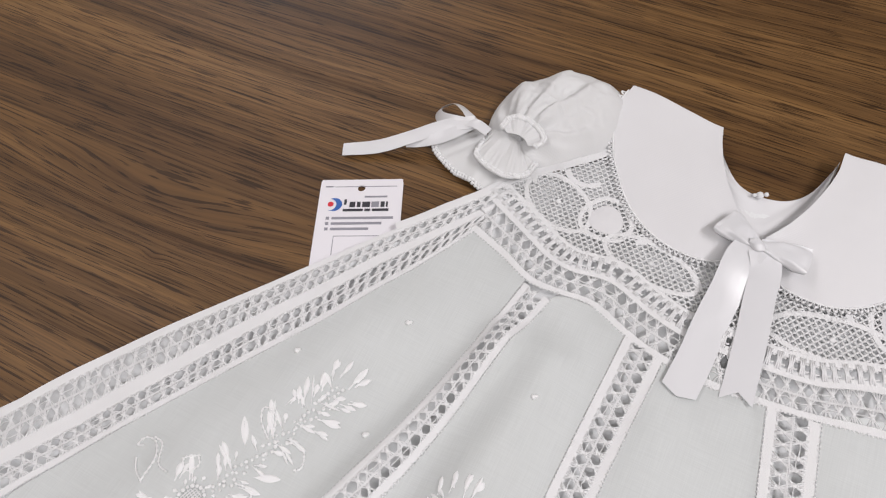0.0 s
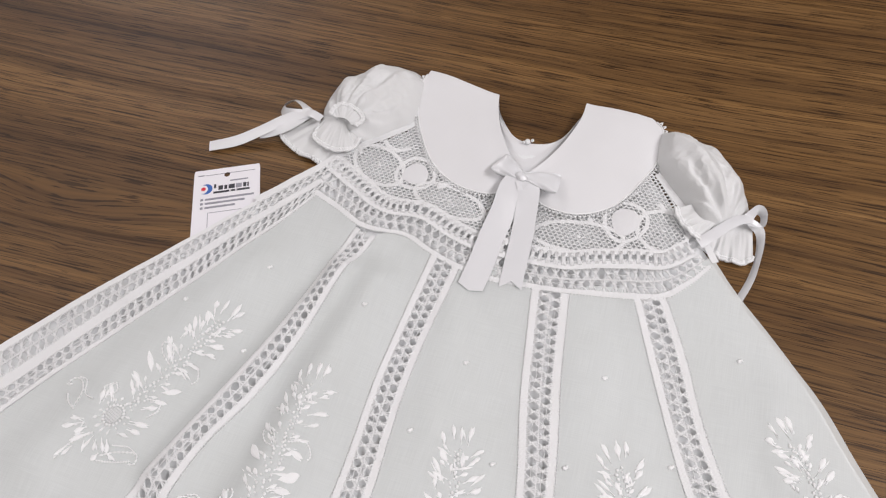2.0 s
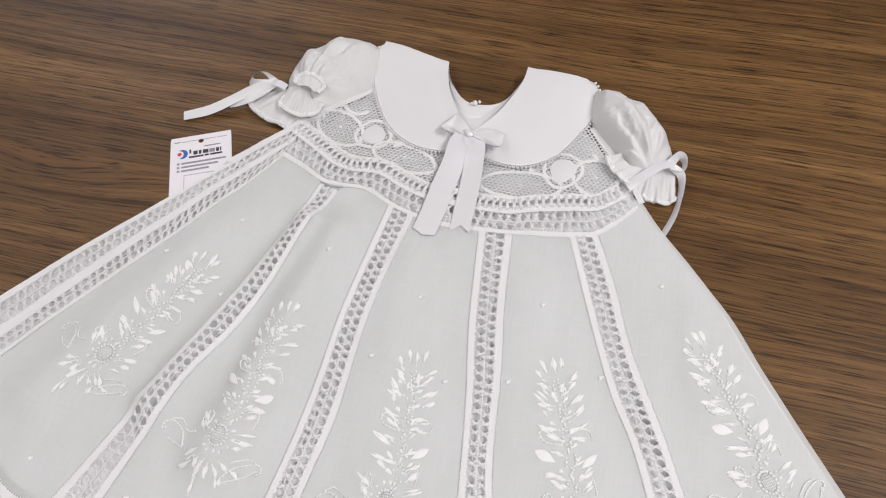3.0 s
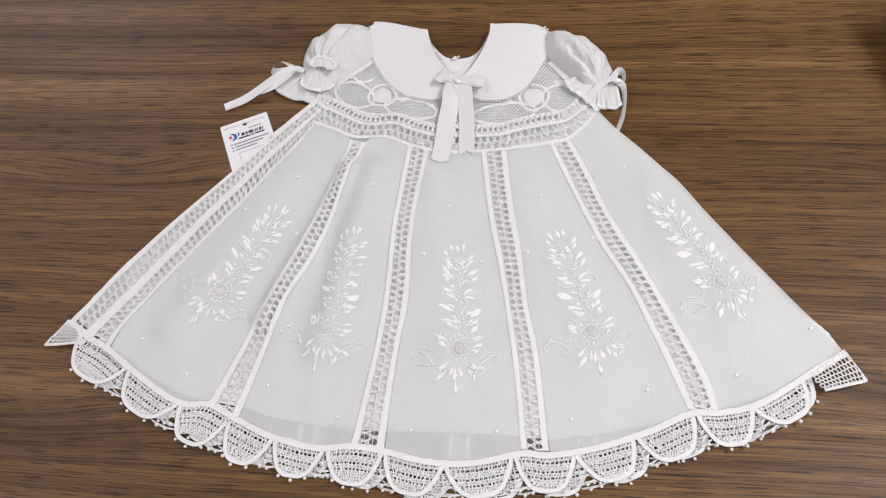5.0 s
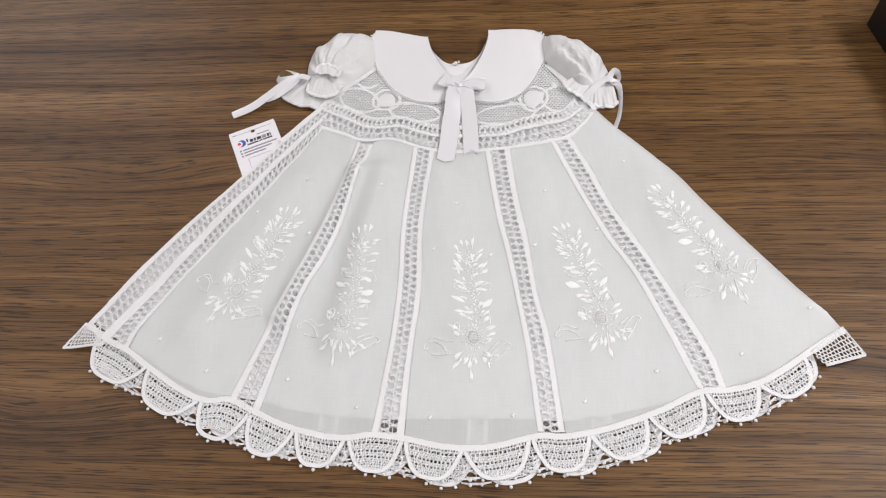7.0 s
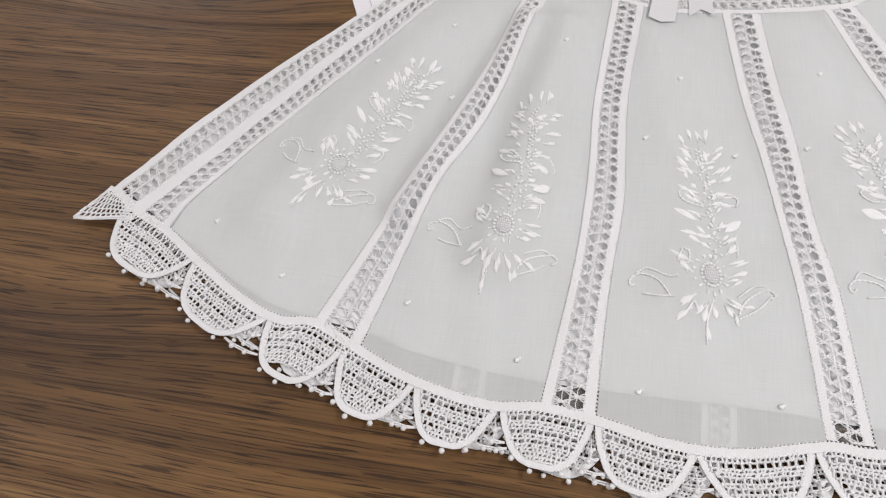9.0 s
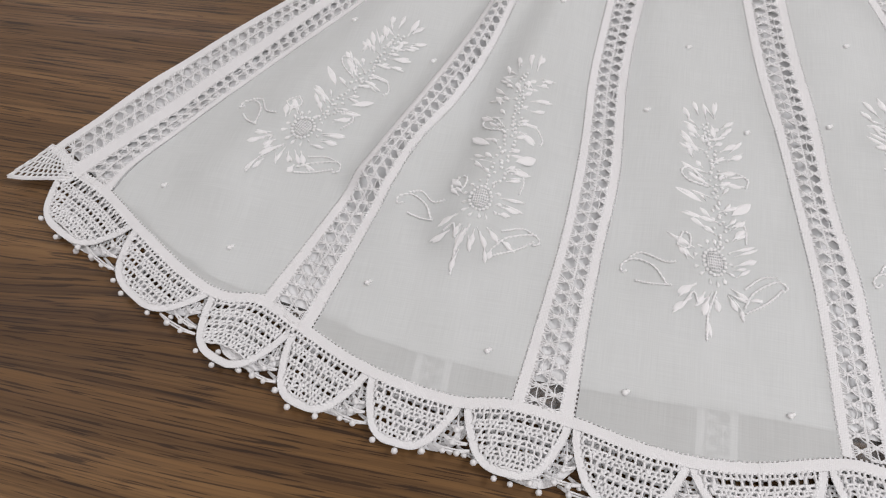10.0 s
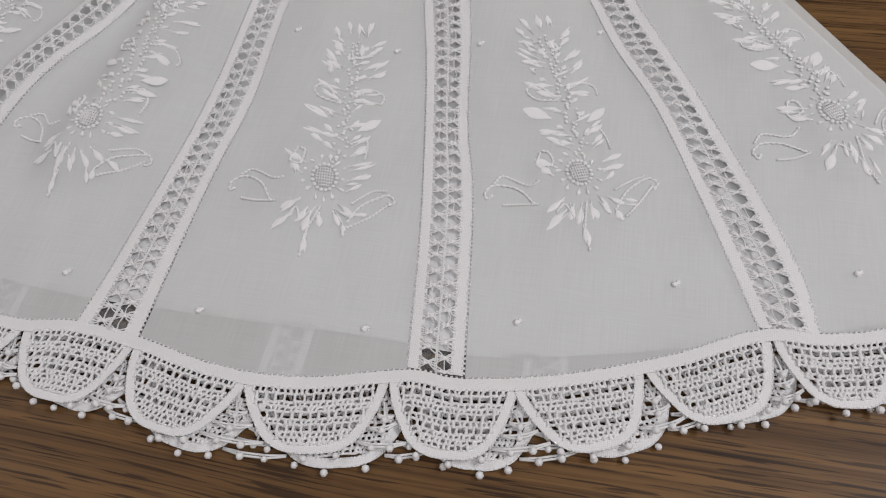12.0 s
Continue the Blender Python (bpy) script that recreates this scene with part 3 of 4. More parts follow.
def tip(a, b, c, d, name):
    """The folded corner of the hem lace: a four-cornered net, d to a along the hem, c to b below, taped outside."""
    a, b, c, d = (np.array(p) / 1000 for p in (a, b, c, d))
    g = Geo()
    tape(g, np.linspace(a, b, 14), 0.0014, 0.0003)
    tape(g, np.linspace(b, c, 14), 0.0024, 0.0003)
    ob = part(name, g, TAPE, gown, "folded pointed corner of the hem lace")
    net = Geo()
    rows, cols = 6, 11

    def put(i, j):
        u, v = min(1.0, j / cols), i / rows
        p = (d + (a - d) * u) * (1 - v) + (c + (b - c) * u) * v
        return lay(p + np.array((random.uniform(-1, 1), random.uniform(-1, 1))) * 0.0003, 0.0004)

    for i in range(rows + 1):
        net.tube([put(i, j) for j in range(cols + 1)], 0.00052, 5)
        if i < rows:
            for j in range(cols + 1):
                k = j + 0.5 * (i % 2)
                net.tube([put(i, k), put(i + 1, k)], random.uniform(0.00045, 0.0006), 5)
    part("net", net, THREAD, ob, "open crochet net")


hem_braid()
hem_lace()
tip((-330, 12), (-344, -11), (-308, -7), (-315, 4), "hem_corner")
tip((293, 14), (305, -9), (274, -18), (265, -7), "hem_corner")


# ---------- yoke ----------
def matched(a, b):
    """The curve b, its points taken straight across from those of a."""
    d = np.gradient(a, axis=0)
    d /= np.linalg.norm(d, axis=1)[:, None]
    k = np.array([np.argmin(np.abs((b - p) @ t) + 0.15 * np.linalg.norm(b - p, axis=1)) for p, t in zip(a, d)], float)
    k[:12], k[-12:] = np.linspace(0, k[12], 12), np.linspace(k[-13], len(b) - 1, 12)
    k = np.maximum.accumulate(k)
    k = np.convolve(np.pad(k, 20, mode="edge"), np.ones(41) / 41, "valid")
    k = np.linspace(0, len(b) - 1, len(a)) * 0.2 + k * 0.8
    k[0], k[-1] = 0, len(b) - 1
    return np.array([at(b, v / (len(b) - 1)) for v in k])


def yoke():
    g = Geo()
    across = matched(YOKE, BAND)
    low, high = mid_line(YOKE, across, 0.16), mid_line(YOKE, across, 0.86)
    lace_cells(g, low, mid_line(YOKE, across, 0.52), 0.0064)
    lace_cells(g, mid_line(YOKE, across, 0.48), high, 0.0064, 0.5)
    for v in (0.49, 0.515):
        g.tube([lay(p, 0.0003) for p in mid_line(YOKE, across, v)], 0.00030, 4)
    band = part("yoke_lace", g, THREAD, gown, "double row of drawn-thread lace")
    for v0, v1 in ((0.0, 0.16), (0.86, 1.08)):
        g = Geo()
        web(g, YOKE, across, v0, v1)
        if v0 == 0:
            stitches(g, YOKE)
        part("braid", g, TAPE, band, "flat white woven braid")
    # ladder row
    bars = []
    up_line = BAND + side(BAND) * 0.0095
    k = int(length(BAND) / 0.0052)
    for i in range(k):
        u = (i + 0.5 + random.uniform(-0.06, 0.06)) / k
        p, q = at(BAND, u), at(up_line, u)
        g = Geo()
        d = (at(BAND, min(1, u + 0.004)) - at(BAND, max(0, u - 0.004)))
        d = d / (np.linalg.norm(d) + 1e-9)
        for s in (-1, 0, 1):
            e = d * 0.00062 * s
            g.tube([lay(p + e * 1.7, 0.0002), lay(p + (q - p) * 0.5 + e, 0.0004), lay(q + e * 1.7, 0.0002)], 0.00048, 5)
        hook = [p + (q - p) * v + d * x for v, x in ((0.30, 0.0008), (0.27, 0.0020), (0.33, 0.0027))]
        g.tube([lay(c, 0.0003) for c in hook], 0.00050, 5)
        hook = [p + (q - p) * v + d * x for v, x in ((0.70, 0.0008), (0.73, 0.0020), (0.67, 0.0027))]
        g.tube([lay(c, 0.0003) for c in hook], 0.00050, 5)
        bars.append(g)
    g = Geo()
    tape(g, up_line, 0.0040, 0.0002)
    ladder = part("ladder_row", g, TAPE, gown, "flat white braid over an openwork row of upright bars")
    for g in bars:
        part("bar", g, THREAD, ladder)
    return up_line


def inside(p, low, high):
    """Whether p lies between two curves that run from left to right."""
    i = int(np.argmin(np.linalg.norm(low - p, axis=1)))
    j = int(np.argmin(np.linalg.norm(high - p, axis=1)))
    n1, n2 = side(low)[i], side(high)[j]
    return (p - low[i]) @ n1 > 0 and (p - high[j]) @ n2 < 0.003


def closed(cx, cy, rx, ry, turn, n=48, pinch=0.0):
    out = []
    for i in range(n):
        a = 2 * math.pi * i / n
        x, y = rx * math.cos(a), ry * math.sin(a) * (1 + pinch * math.cos(a))
        c, s = math.cos(turn), math.sin(turn)
        out.append(((cx + c * x - s * y) / 1000, (cy + s * x + c * y) / 1000))
    return np.array(out)


def ring_tape(geo, c, w, up):
    loop = np.vstack([c, c[:2]])
    tape(geo, loop, w, up)


SHOULDER_L = curve([(-190, 208), (-173, 228), (-158, 246), (-149, 258), (-132, 275), (-112, 293), (-104, 302)], 50)
SHOULDER_R = curve([(115, 240), (107, 253), (94, 271), (80, 288), (70, 300)], 40)


def motifs(low):
    lo = np.vstack([low])
    hi = np.vstack([SHOULDER_L, COLLAR[20:-20], SHOULDER_R[::-1]])
    g = Geo()
    ovals = ((-117, 258, 21, 13, -0.55), (-60, 241, 25, 10.5, -0.2), (29, 236, 28, 11, 0.16), (80, 255, 15, 15, 0.6))
    pitch = 0.0033
    for i in range(-52, 42):
        for j in range(0, 42):
            p = np.array((i * pitch + (j % 2) * pitch / 2, 0.205 + j * pitch * 0.72))
            if not inside(p, lo, hi):
                continue
            jog = np.array((random.uniform(-1, 1), random.uniform(-1, 1))) * 0.00015
            a = p + jog
            for e in ((-0.5, 0.72 * 0.6), (0.5, 0.72 * 0.6), (0, -0.72 * 0.4)):
                g.tube([lay(a, -0.0003), lay(p + np.array(e) * pitch, -0.0003)], 0.00060, 4)
    net = part("yoke_net", g, THREAD, gown, "fine knotted net ground of the yoke")
    for cx, cy, rx, ry, turn in ovals:
        g = Geo()
        ring_tape(g, closed(cx, cy, rx + 1, ry + 1, turn), 0.0027, 0.0001)
        m = part("medallion", g, TAPE, gown, "oval of woven tape round fine net")
        g = Geo()
        g.ball(lay((cx / 1000, cy / 1000), 0.0002), 0.0017, 0.7)
        part("bead", g, THREAD, m)
    for cx, cy, rx, ry, turn in ((-90, 257, 9, 9, 0.6), (56, 255, 11, 9, 1.5)):
        g = Geo()
        rows = []
        for k in range(7):
            c = closed(cx, cy, rx * k / 6 + 0.01, ry * k / 6 + 0.01, turn, 32, 0.25)
            rows.append([lay(p, 0.0001 + 0.0012 * (1 - (k / 6) ** 2)) for p in c])
        g.grid(rows, closed=True)
        h = part("heart", g, COTTON, gown, "raised solid cotton heart")
        g = Geo()
        ring_tape(g, closed(cx, cy, rx + 4.5, ry + 4.5, turn, 40, 0.2), 0.0026, 0.0001)
        part("outline", g, TAPE, h)
    # arched ladders over the hearts
    for cx, cy, r, a0, a1 in ((-76, 262, 13, -1.2, 0.7), (45, 258, 13, 2.0, 4.0), (-110, 286, 12, 3.6, 5.6), (84, 281, 10, 3.6, 5.6)):
        g = Geo()
        arc = np.array([((cx + r * math.cos(a)) / 1000, (cy + r * math.sin(a)) / 1000) for a in np.linspace(a0, a1, 24)])
        tape(g, arc, 0.0030, 0.0002)
        part("arch", g, TAPE, net, "curved tape")
    for c in (SHOULDER_L, SHOULDER_R):
        g = Geo()
        tape(g, c, 0.0046, 0.0004)
        part("shoulder_braid", g, TAPE, gown, "white braid along the armhole")


LADDER_TOP = yoke()
motifs(LADDER_TOP)


# ---------- collar ----------
def collar_half(inner, outer, name, peak):
    """inner: the neckline, outer: the round free edge; both from the shoulder fold to the bow."""
    a, b = curve(inner, 60), curve(outer, 60)
    rows = []
    for i in range(60):
        u = i / 59
        row = []
        for j in range(25):
            v = j / 24
            p = a[i] + (b[i] - a[i]) * v
            z = 0.0108 + (cloth_z(*p) + 0.0014 - 0.0108) * v ** 1.3 + 0.0012 * math.sin(math.pi * v) + 0.007 * v * max(0.0, 1 - u / 0.32) ** 1.5
            z += 0.0012 * noise.noise((p[0] * 22 + peak, p[1] * 25, 1)) + 0.0014 * max(0, 1 - v * 5) ** 2
            row.append((p[0], p[1], z))
        rows.append(row)
    g = Geo()
    g.slab(rows, 0.0006)
    half = part("collar", g, COTTON, gown, "smooth white cotton collar half")
    g = Geo()
    edge = curve([(p[0] * 1000, p[1] * 1000, p[2] * 1000) for p in [r[-1] for r in rows[::4]] + [rows[-1][-1]]], 110)
    n = side(edge)
    sgn = 1 if name == "l" else -1
    trim_line = [(p[0] - s[0] * 0.0003 * sgn, p[1] - s[1] * 0.0003 * sgn, p[2] + 0.0001) for p, s in zip(edge, n)]
    g.tube(trim_line[3:], 0.00055, 5)
    for i in range(4, len(edge) - 2):
        p, s = edge[i], n[i]
        along = (edge[i + 1] - edge[i - 1])[:2] / 2
        foot = p[:2] - s * 0.0004 * sgn
        top = p[:2] - s * 0.0025 * sgn
        if i % 2:
            g.tube([(*(foot - along * 0.8), p[2]), (*(top - along * 0.45), p[2]), (*(top + along * 0.45), p[2]), (*(foot + along * 0.8), p[2])], 0.00042, 4)
            g.ball((top[0], top[1], p[2]), 0.00090)
    part("picot_edging", g, THREAD, half, "tiny crochet picots")
    return a, [r[0] for r in rows]


NL, NLZ = collar_half([(-52, 339), (-49, 326), (-43, 309), (-33, 291), (-21, 274)],
                      [(-107, 346), (-110, 331), (-104, 307), (-96, 291), (-84, 273), (-70, 261), (-52, 254), (-32, 255), (-19, 263)], "l", 0.0)
NR, NRZ = collar_half([(11, 346), (10, 330), (4, 308), (-4, 290), (-13, 276)],
                      [(58, 341), (65, 337), (68, 329), (68, 312), (62, 295), (51, 272), (37, 258), (20, 252), (3, 254), (-12, 264)], "r", 5.0)


def neck_facing():
    back = curve([(-51, 334), (-46, 324), (-34, 311), (-22, 306), (-9, 309), (2, 320), (9, 338)], 40)
    g = Geo()
    rows = []
    front = np.vstack([np.array([at(NL, k / 19) for k in range(20)]), np.array([at(NR, 1 - k / 19) for k in range(20)])])
    for i in range(40):
        p, q = back[i], front[i]
        rows.append([(*(p + (q - p) * v), 0.0036 + 0.0012 * abs(2 * i / 39 - 1) ** 2 + 0.0004 * v * v + 0.0008 * math.sin(9 * v + i * 0.4)) for v in np.linspace(0, 1, 12)])
    g.slab(rows, 0.0009)
    f = part("neck_facing", g, COTTON, gown, "inside of the white back neckline")
    for x, y, r in ((-22, 305, 0.0022), (-19, 307, 0.0013), (-24.5, 304, 0.0012)):
        g = Geo()
        g.ball((x / 1000, y / 1000, 0.0065), r)
        part("button_loop", g, THREAD, f, "small thread button loop")


neck_facing()


# ---------- sleeves ----------
def puff(outline, focus, height, seed):
    """A puffed sleeve: a soft dome over its outline, gathered towards the cuff."""
    c = curve(outline + outline[:1], 141)[:-1]
    f = np.array(focus) / 1000
    mid = c.mean(0)
    rows = []
    for k in range(41):
        r = 1 - k / 40
        row = []
        for i, p in enumerate(c):
            q = mid + (p - mid) * r
            d = q - f
            ang, dist = math.atan2(d[1], d[0]), np.linalg.norm(d)
            dome = height * (1 - r ** 2.4) ** 0.6
            pleat = (0.0080 * noise.noise((ang * 3.6, dist * 22, seed)) + 0.0036 * noise.noise((ang * 8, dist * 30, seed + 3)) + 0.0012 * noise.noise((q[0] * 60, q[1] * 60, seed))) * min(1, 3.5 * (1 - r)) * min(1, 0.45 + 0.018 / (dist + 0.006))
            fold = 0.0055 * abs(noise.noise((ang * 2.2 + seed, dist * 40, 7)))
            crumple = 0.0010 * (1 - abs(noise.noise((q[0] * 30 + seed, q[1] * 30, dome * 40)))) ** 4 + 0.0009 * (1 - abs(noise.noise((q[0] * 70, q[1] * 70 + seed, 2)))) ** 5 + 0.0008 * (1 - abs(noise.noise((q[0] * 150, q[1] * 150 + seed, 5)))) ** 5
            row.append((q[0], q[1], 0.002 + dome * 0.95 + pleat + (crumple - fold) * min(1, 3 * (1 - r))))
        rows.append(row)
    g = Geo()
    g.grid(rows, closed=True)
    return part("sleeve", g, PUFF, gown, "puffed sheer white sleeve with gathers")


def frill(parent, inner, outer, z0, z1, waves, seed, mat=None):
    a, b = curve(inner, 90), curve(outer, 90)
    rows = []
    for i in range(90):
        row = []
        for j in range(12):
            v = j / 11
            p = a[i] + (b[i] - a[i]) * v
            w = (0.0030 if z1 < 0.01 else 0.0018) * v * (noise.noise((i / 89 * waves * 1.7, v * 0.7, seed)) + 0.5 * noise.noise((i / 89 * waves * 4, v, seed + 4))) - 0.0012 * math.sin(math.pi * v) * noise.noise((i * 0.05, seed, 3))
            row.append((p[0], p[1], max(0.0012, z0 + (z1 - z0) * v + w)))
        rows.append(row)
    g = Geo()
    g.slab(rows, 0.0004)
    ob = part("frill", g, mat or PUFF, parent, "gathered cuff frill")
    e = Geo()
    for r in rows[::2]:
        p = np.array(r[-1])
        e.ball((p[0], p[1], p[2]), 0.00120)
    for i in range(1, 90, 2):
        p = np.array(rows[i][-1])
        d = np.array(rows[i][-1][:2]) - np.array(rows[i][-3][:2])
        d = d / (np.linalg.norm(d) + 1e-9) * 0.0016
        e.ball((p[0] + d[0], p[1] + d[1], p[2]), 0.0012)
    edge = part("picot_edging", e, THREAD, parent, "tiny crochet picots")
    return ob


def ribbon(name, pts, w, parent, roll=(), label="", thick=0.00025, notch=0.0):
    """A satin ribbon along points in space; roll: lean of its width from level, in degrees, point by point."""
    n = 60
    c = curve(pts, n)
    lean = np.interp(np.linspace(0, 1, n), np.linspace(0, 1, len(roll)), roll) if len(roll) else np.zeros(n)
    d = np.gradient(c, axis=0)
    rows = []
    for i in range(n):
        t = d[i] / (np.linalg.norm(d[i]) + 1e-9)
        s = np.cross((0, 0, 1), t)
        s = s / (np.linalg.norm(s) + 1e-9)
        up = np.cross(t, s)
        a = math.radians(lean[i])
        s = s * math.cos(a) + up * math.sin(a)
        row = []
        for k in range(9):
            v = 2 * k / 8 - 1
            back = notch * (1 - abs(v)) * max(0, (i / (n - 1) - 0.85) / 0.15)
            row.append(tuple(c[i] + s * w * 0.0005 * v - t * back * 0.001 + up * 0.0003 * (1 - v * v)))
        rows.append(row)
    g = Geo()
    g.slab(rows, thick)
    return part(name, g, SATIN, parent, label)


def sleeves():
    left = puff([(-104, 338), (-112, 346), (-124, 351), (-140, 351), (-155, 344), (-166, 334), (-174, 322), (-177, 306), (-174, 290), (-160, 278), (-146, 270), (-133, 276), (-117, 291), (-105, 304)], (-158, 276), 0.022, 1.0)
    frill(left, [(-182, 288), (-172, 284), (-160, 280), (-148, 276), (-138, 272)], [(-188, 283), (-197, 269), (-188, 261), (-178, 257), (-164, 253), (-150, 250), (-136, 255), (-130, 266)], 0.009, 0.003, 5, 2)
    frill(left, [(-168, 284), (-160, 284), (-152, 282), (-146, 276)], [(-171, 279), (-170, 268), (-160, 263), (-150, 261), (-141, 265), (-138, 274)], 0.015, 0.010, 6, 5)
    frill(left, [(-157, 280), (-151, 281), (-146, 279), (-143, 276)], [(-161, 282), (-160, 289), (-152, 292), (-143, 289), (-137, 282), (-140, 276)], 0.021, 0.0215, 5, 8)
    rb = ribbon("ribbon_bow", [(-180, 286, 12), (-189, 292, 13), (-198, 296, 11), (-206, 292, 7), (-203, 286, 8), (-193, 283, 12), (-180, 284, 14)], 7, left, (15, 40, 45, 55, 40, 25, 10), "narrow white satin ribbon tied in a bow")
    ribbon("tail", [(-180, 285, 15), (-196, 278, 11), (-212, 266, 7), (-228, 254, 4), (-247, 245, 2)], 9, rb, (0, -8, -5, -8, 0))
    ribbon("tail", [(-180, 284, 14), (-194, 271, 10), (-206, 266, 6), (-214, 264, 4)], 7, rb, (0, -15, -20, -15))
    ribbon("band", [(-184, 284, 14), (-177, 283, 16), (-169, 281, 15)], 6, rb, (0, 10, 0))
    right = puff([(64, 334), (72, 338), (84, 337), (97, 333), (108, 326), (119, 311), (129, 294), (131, 281), (126, 270), (114, 261), (103, 263), (93, 276), (81, 290), (68, 307)], (118, 264), 0.026, 9.0)
    frill(right, [(133, 276), (124, 270), (114, 263), (104, 258)], [(137, 252), (130, 247), (122, 248), (113, 250), (100, 254)], 0.009, 0.003, 4, 3)
    frill(right, [(112, 268), (104, 266), (98, 270), (94, 276)], [(104, 254), (96, 258), (90, 264), (86, 272)], 0.013, 0.011, 4, 6)
    rb = ribbon("ribbon_bow", [(128, 272, 12), (134, 281, 15), (139, 279, 12), (138, 272, 10), (129, 271, 14)], 7, right, (20, 60, 75, 50, 10), "narrow white satin ribbon tied in a bow")
    ribbon("tail", [(129, 272, 14), (138, 268, 10), (140, 255, 6), (138, 238, 3), (133, 222, 2), (126, 206, 2)], 6, rb, (10, 50, 60, 45, 40, 30))
    ribbon("band", [(131, 274, 14), (122, 268, 16), (112, 258, 14), (103, 250, 9)], 7, rb, (0, 0, -10, -20))


sleeves()


# ---------- satin bow at the neck ----------
def neck_bow():
    def loop(name, parent, x0, y0, x1, y1, spread, lift, seed, label=""):
        """A flattened ribbon loop: narrow at the knot, opening to its rounded end."""
        a, e = np.array((x0, y0)), np.array((x1, y1))
        d = (e - a) / np.linalg.norm(e - a)
        n = np.array((-d[1], d[0]))
        rows = []
        for i in range(22):
            u = i / 21
            c = a + (e - a) * u
            w = 3.0 + (spread - 3.0) * min(1, u * 1.25) ** 0.8
            h = lift * (0.45 + 0.55 * math.sin(math.pi * (0.15 + 0.80 * u)))
            if u > 0.9:
                h *= 1 - 0.6 * (u - 0.9) / 0.1
            row = []
            for k in range(28):
                w2 = 2 * math.pi * k / 28
                crease = 2.2 * noise.noise((math.cos(w2) * 1.8 + seed, math.sin(w2) * 1.8, u * 2)) * (1 - u * 0.4)
                q = c + n * w * math.copysign(abs(math.cos(w2)) ** 0.45, math.cos(w2)) * (1 - 0.06 * math.sin(w2)) + d * 1.2 * math.sin(w2) * u
                row.append((q[0] / 1000, q[1] / 1000, (16.5 + h * math.copysign(abs(math.sin(w2)) ** 0.6, math.sin(w2)) + crease) / 1000))
            rows.append(row)
        g = Geo()
        g.grid(rows, closed=True)
        return part(name, g, SATIN, parent, label)

    b = loop("bow", gown, -17, 266, -34, 275, 8.8, 2.6, 1.0, "white satin ribbon bow at the neckline")
    loop("loop", b, -15, 266.5, 8, 267, 7.6, 2.6, 4.0)
    g = Geo()
    rows = []
    for i in range(13):
        v = i / 12
        r = 3.5 * math.sin(math.pi * (0.12 + 0.76 * v))
        rows.append([((-16.5 + 8 * (v - 0.5)) / 1000, (266 + r * math.cos(a) - 2 * v) / 1000, (18.5 + 0.8 * r * math.sin(a) + 0.4 * math.sin(6 * a + 5 * v)) / 1000) for a in np.linspace(0, 6.283, 18, endpoint=False)])
    g.grid(rows, closed=True)
    part("knot", g, SATIN, b)
    ribbon("tail", [(-18, 264, 18), (-21, 256, 15.5), (-22, 240, 11), (-24, 220, 10), (-25, 200, 9.5), (-27, 181, 8.5)], 16.5, b, (0, -12, -14, -10, -6, -3), notch=-3)
    ribbon("tail", [(-13, 264, 18), (-9, 256, 15.5), (-7, 240, 11.2), (-5, 220, 10), (-4, 203, 10), (-3, 186, 9)], 14.5, b, (0, 10, 8, 5, 3, 8), notch=5)


neck_bow()


# ---------- embroidery ----------
def leaf_mesh(name, fat):
    """A satin-stitch leaf one unit long, domed, with a centre groove when fat."""
    rows = []
    for i in range(25):
        u = i / 24
        if fat:
            w = 0.5 * math.sin(math.pi * u ** 1.25) ** 0.9 * (1 - 0.25 * u) + 0.02
        else:
            w = 0.13 * (1 - u) + 0.46 * math.sin(math.pi * min(1, max(0, (u - 0.22) / 0.78)) ** 1.15) ** 0.9 + 0.01
        w *= 1.08 if i % 2 else 0.94
        row = []
        for k in range(7):
            v = 2 * k / 6 - 1
            z = 0.5 * (1 - v * v) ** 0.6 * math.sin(math.pi * min(1, 0.06 + u * 0.9)) ** 0.5
            z *= 1.0 if i % 2 else 0.86
            if fat and abs(v) < 0.1:
                z *= 0.6
            row.append((u + 0.05 * abs(v), w * v, z))
        rows.append(row)
    g = Geo()
    g.grid(rows)
    me = bpy.data.meshes.new(name)
    me.from_pydata(g.v, [], g.f)
    me.materials.append(FLOSS)
    me.polygons.foreach_set("use_smooth", [True] * len(me.polygons))
    return me


SLIM, FAT = leaf_mesh("slim_leaf", False), leaf_mesh("fat_leaf", True)
# base x, y, tip x, y in millimetres round the flower's heart, and width
LEAVES = [(8, 83, 7, 97, 3.2), (3, 83, 0, 95, 3.0), (-1, 80, -5, 90, 3.2), (11, 84, 13, 96, 3.0), (13, 77, 22, 84, 3.0), (12, 73, 19, 78, 2.6), (2, 72, -5, 80, 3.2),
          (1, 62, -9, 75, 3.2), (0, 60, -9, 67, 3.0), (4, 66, 3, 74, 2.6), (10, 68, 9, 78, 2.8), (11, 62, 22, 70, 2.8), (12, 56, 22, 62, 3.2), (-3, 57, -5, 63, 2.4),
          (0, 46, -12, 55, 3.0), (3, 41, -8, 49, 2.8), (8, 48, 20, 50, 2.6), (8, 44, 20, 41, 2.6), (1, 21, -13, 26, 3.0), (0, 16, -9, 22, 2.8), (8, 18, 19, 24, 3.0), (8, 12, 17, 19, 2.8)]
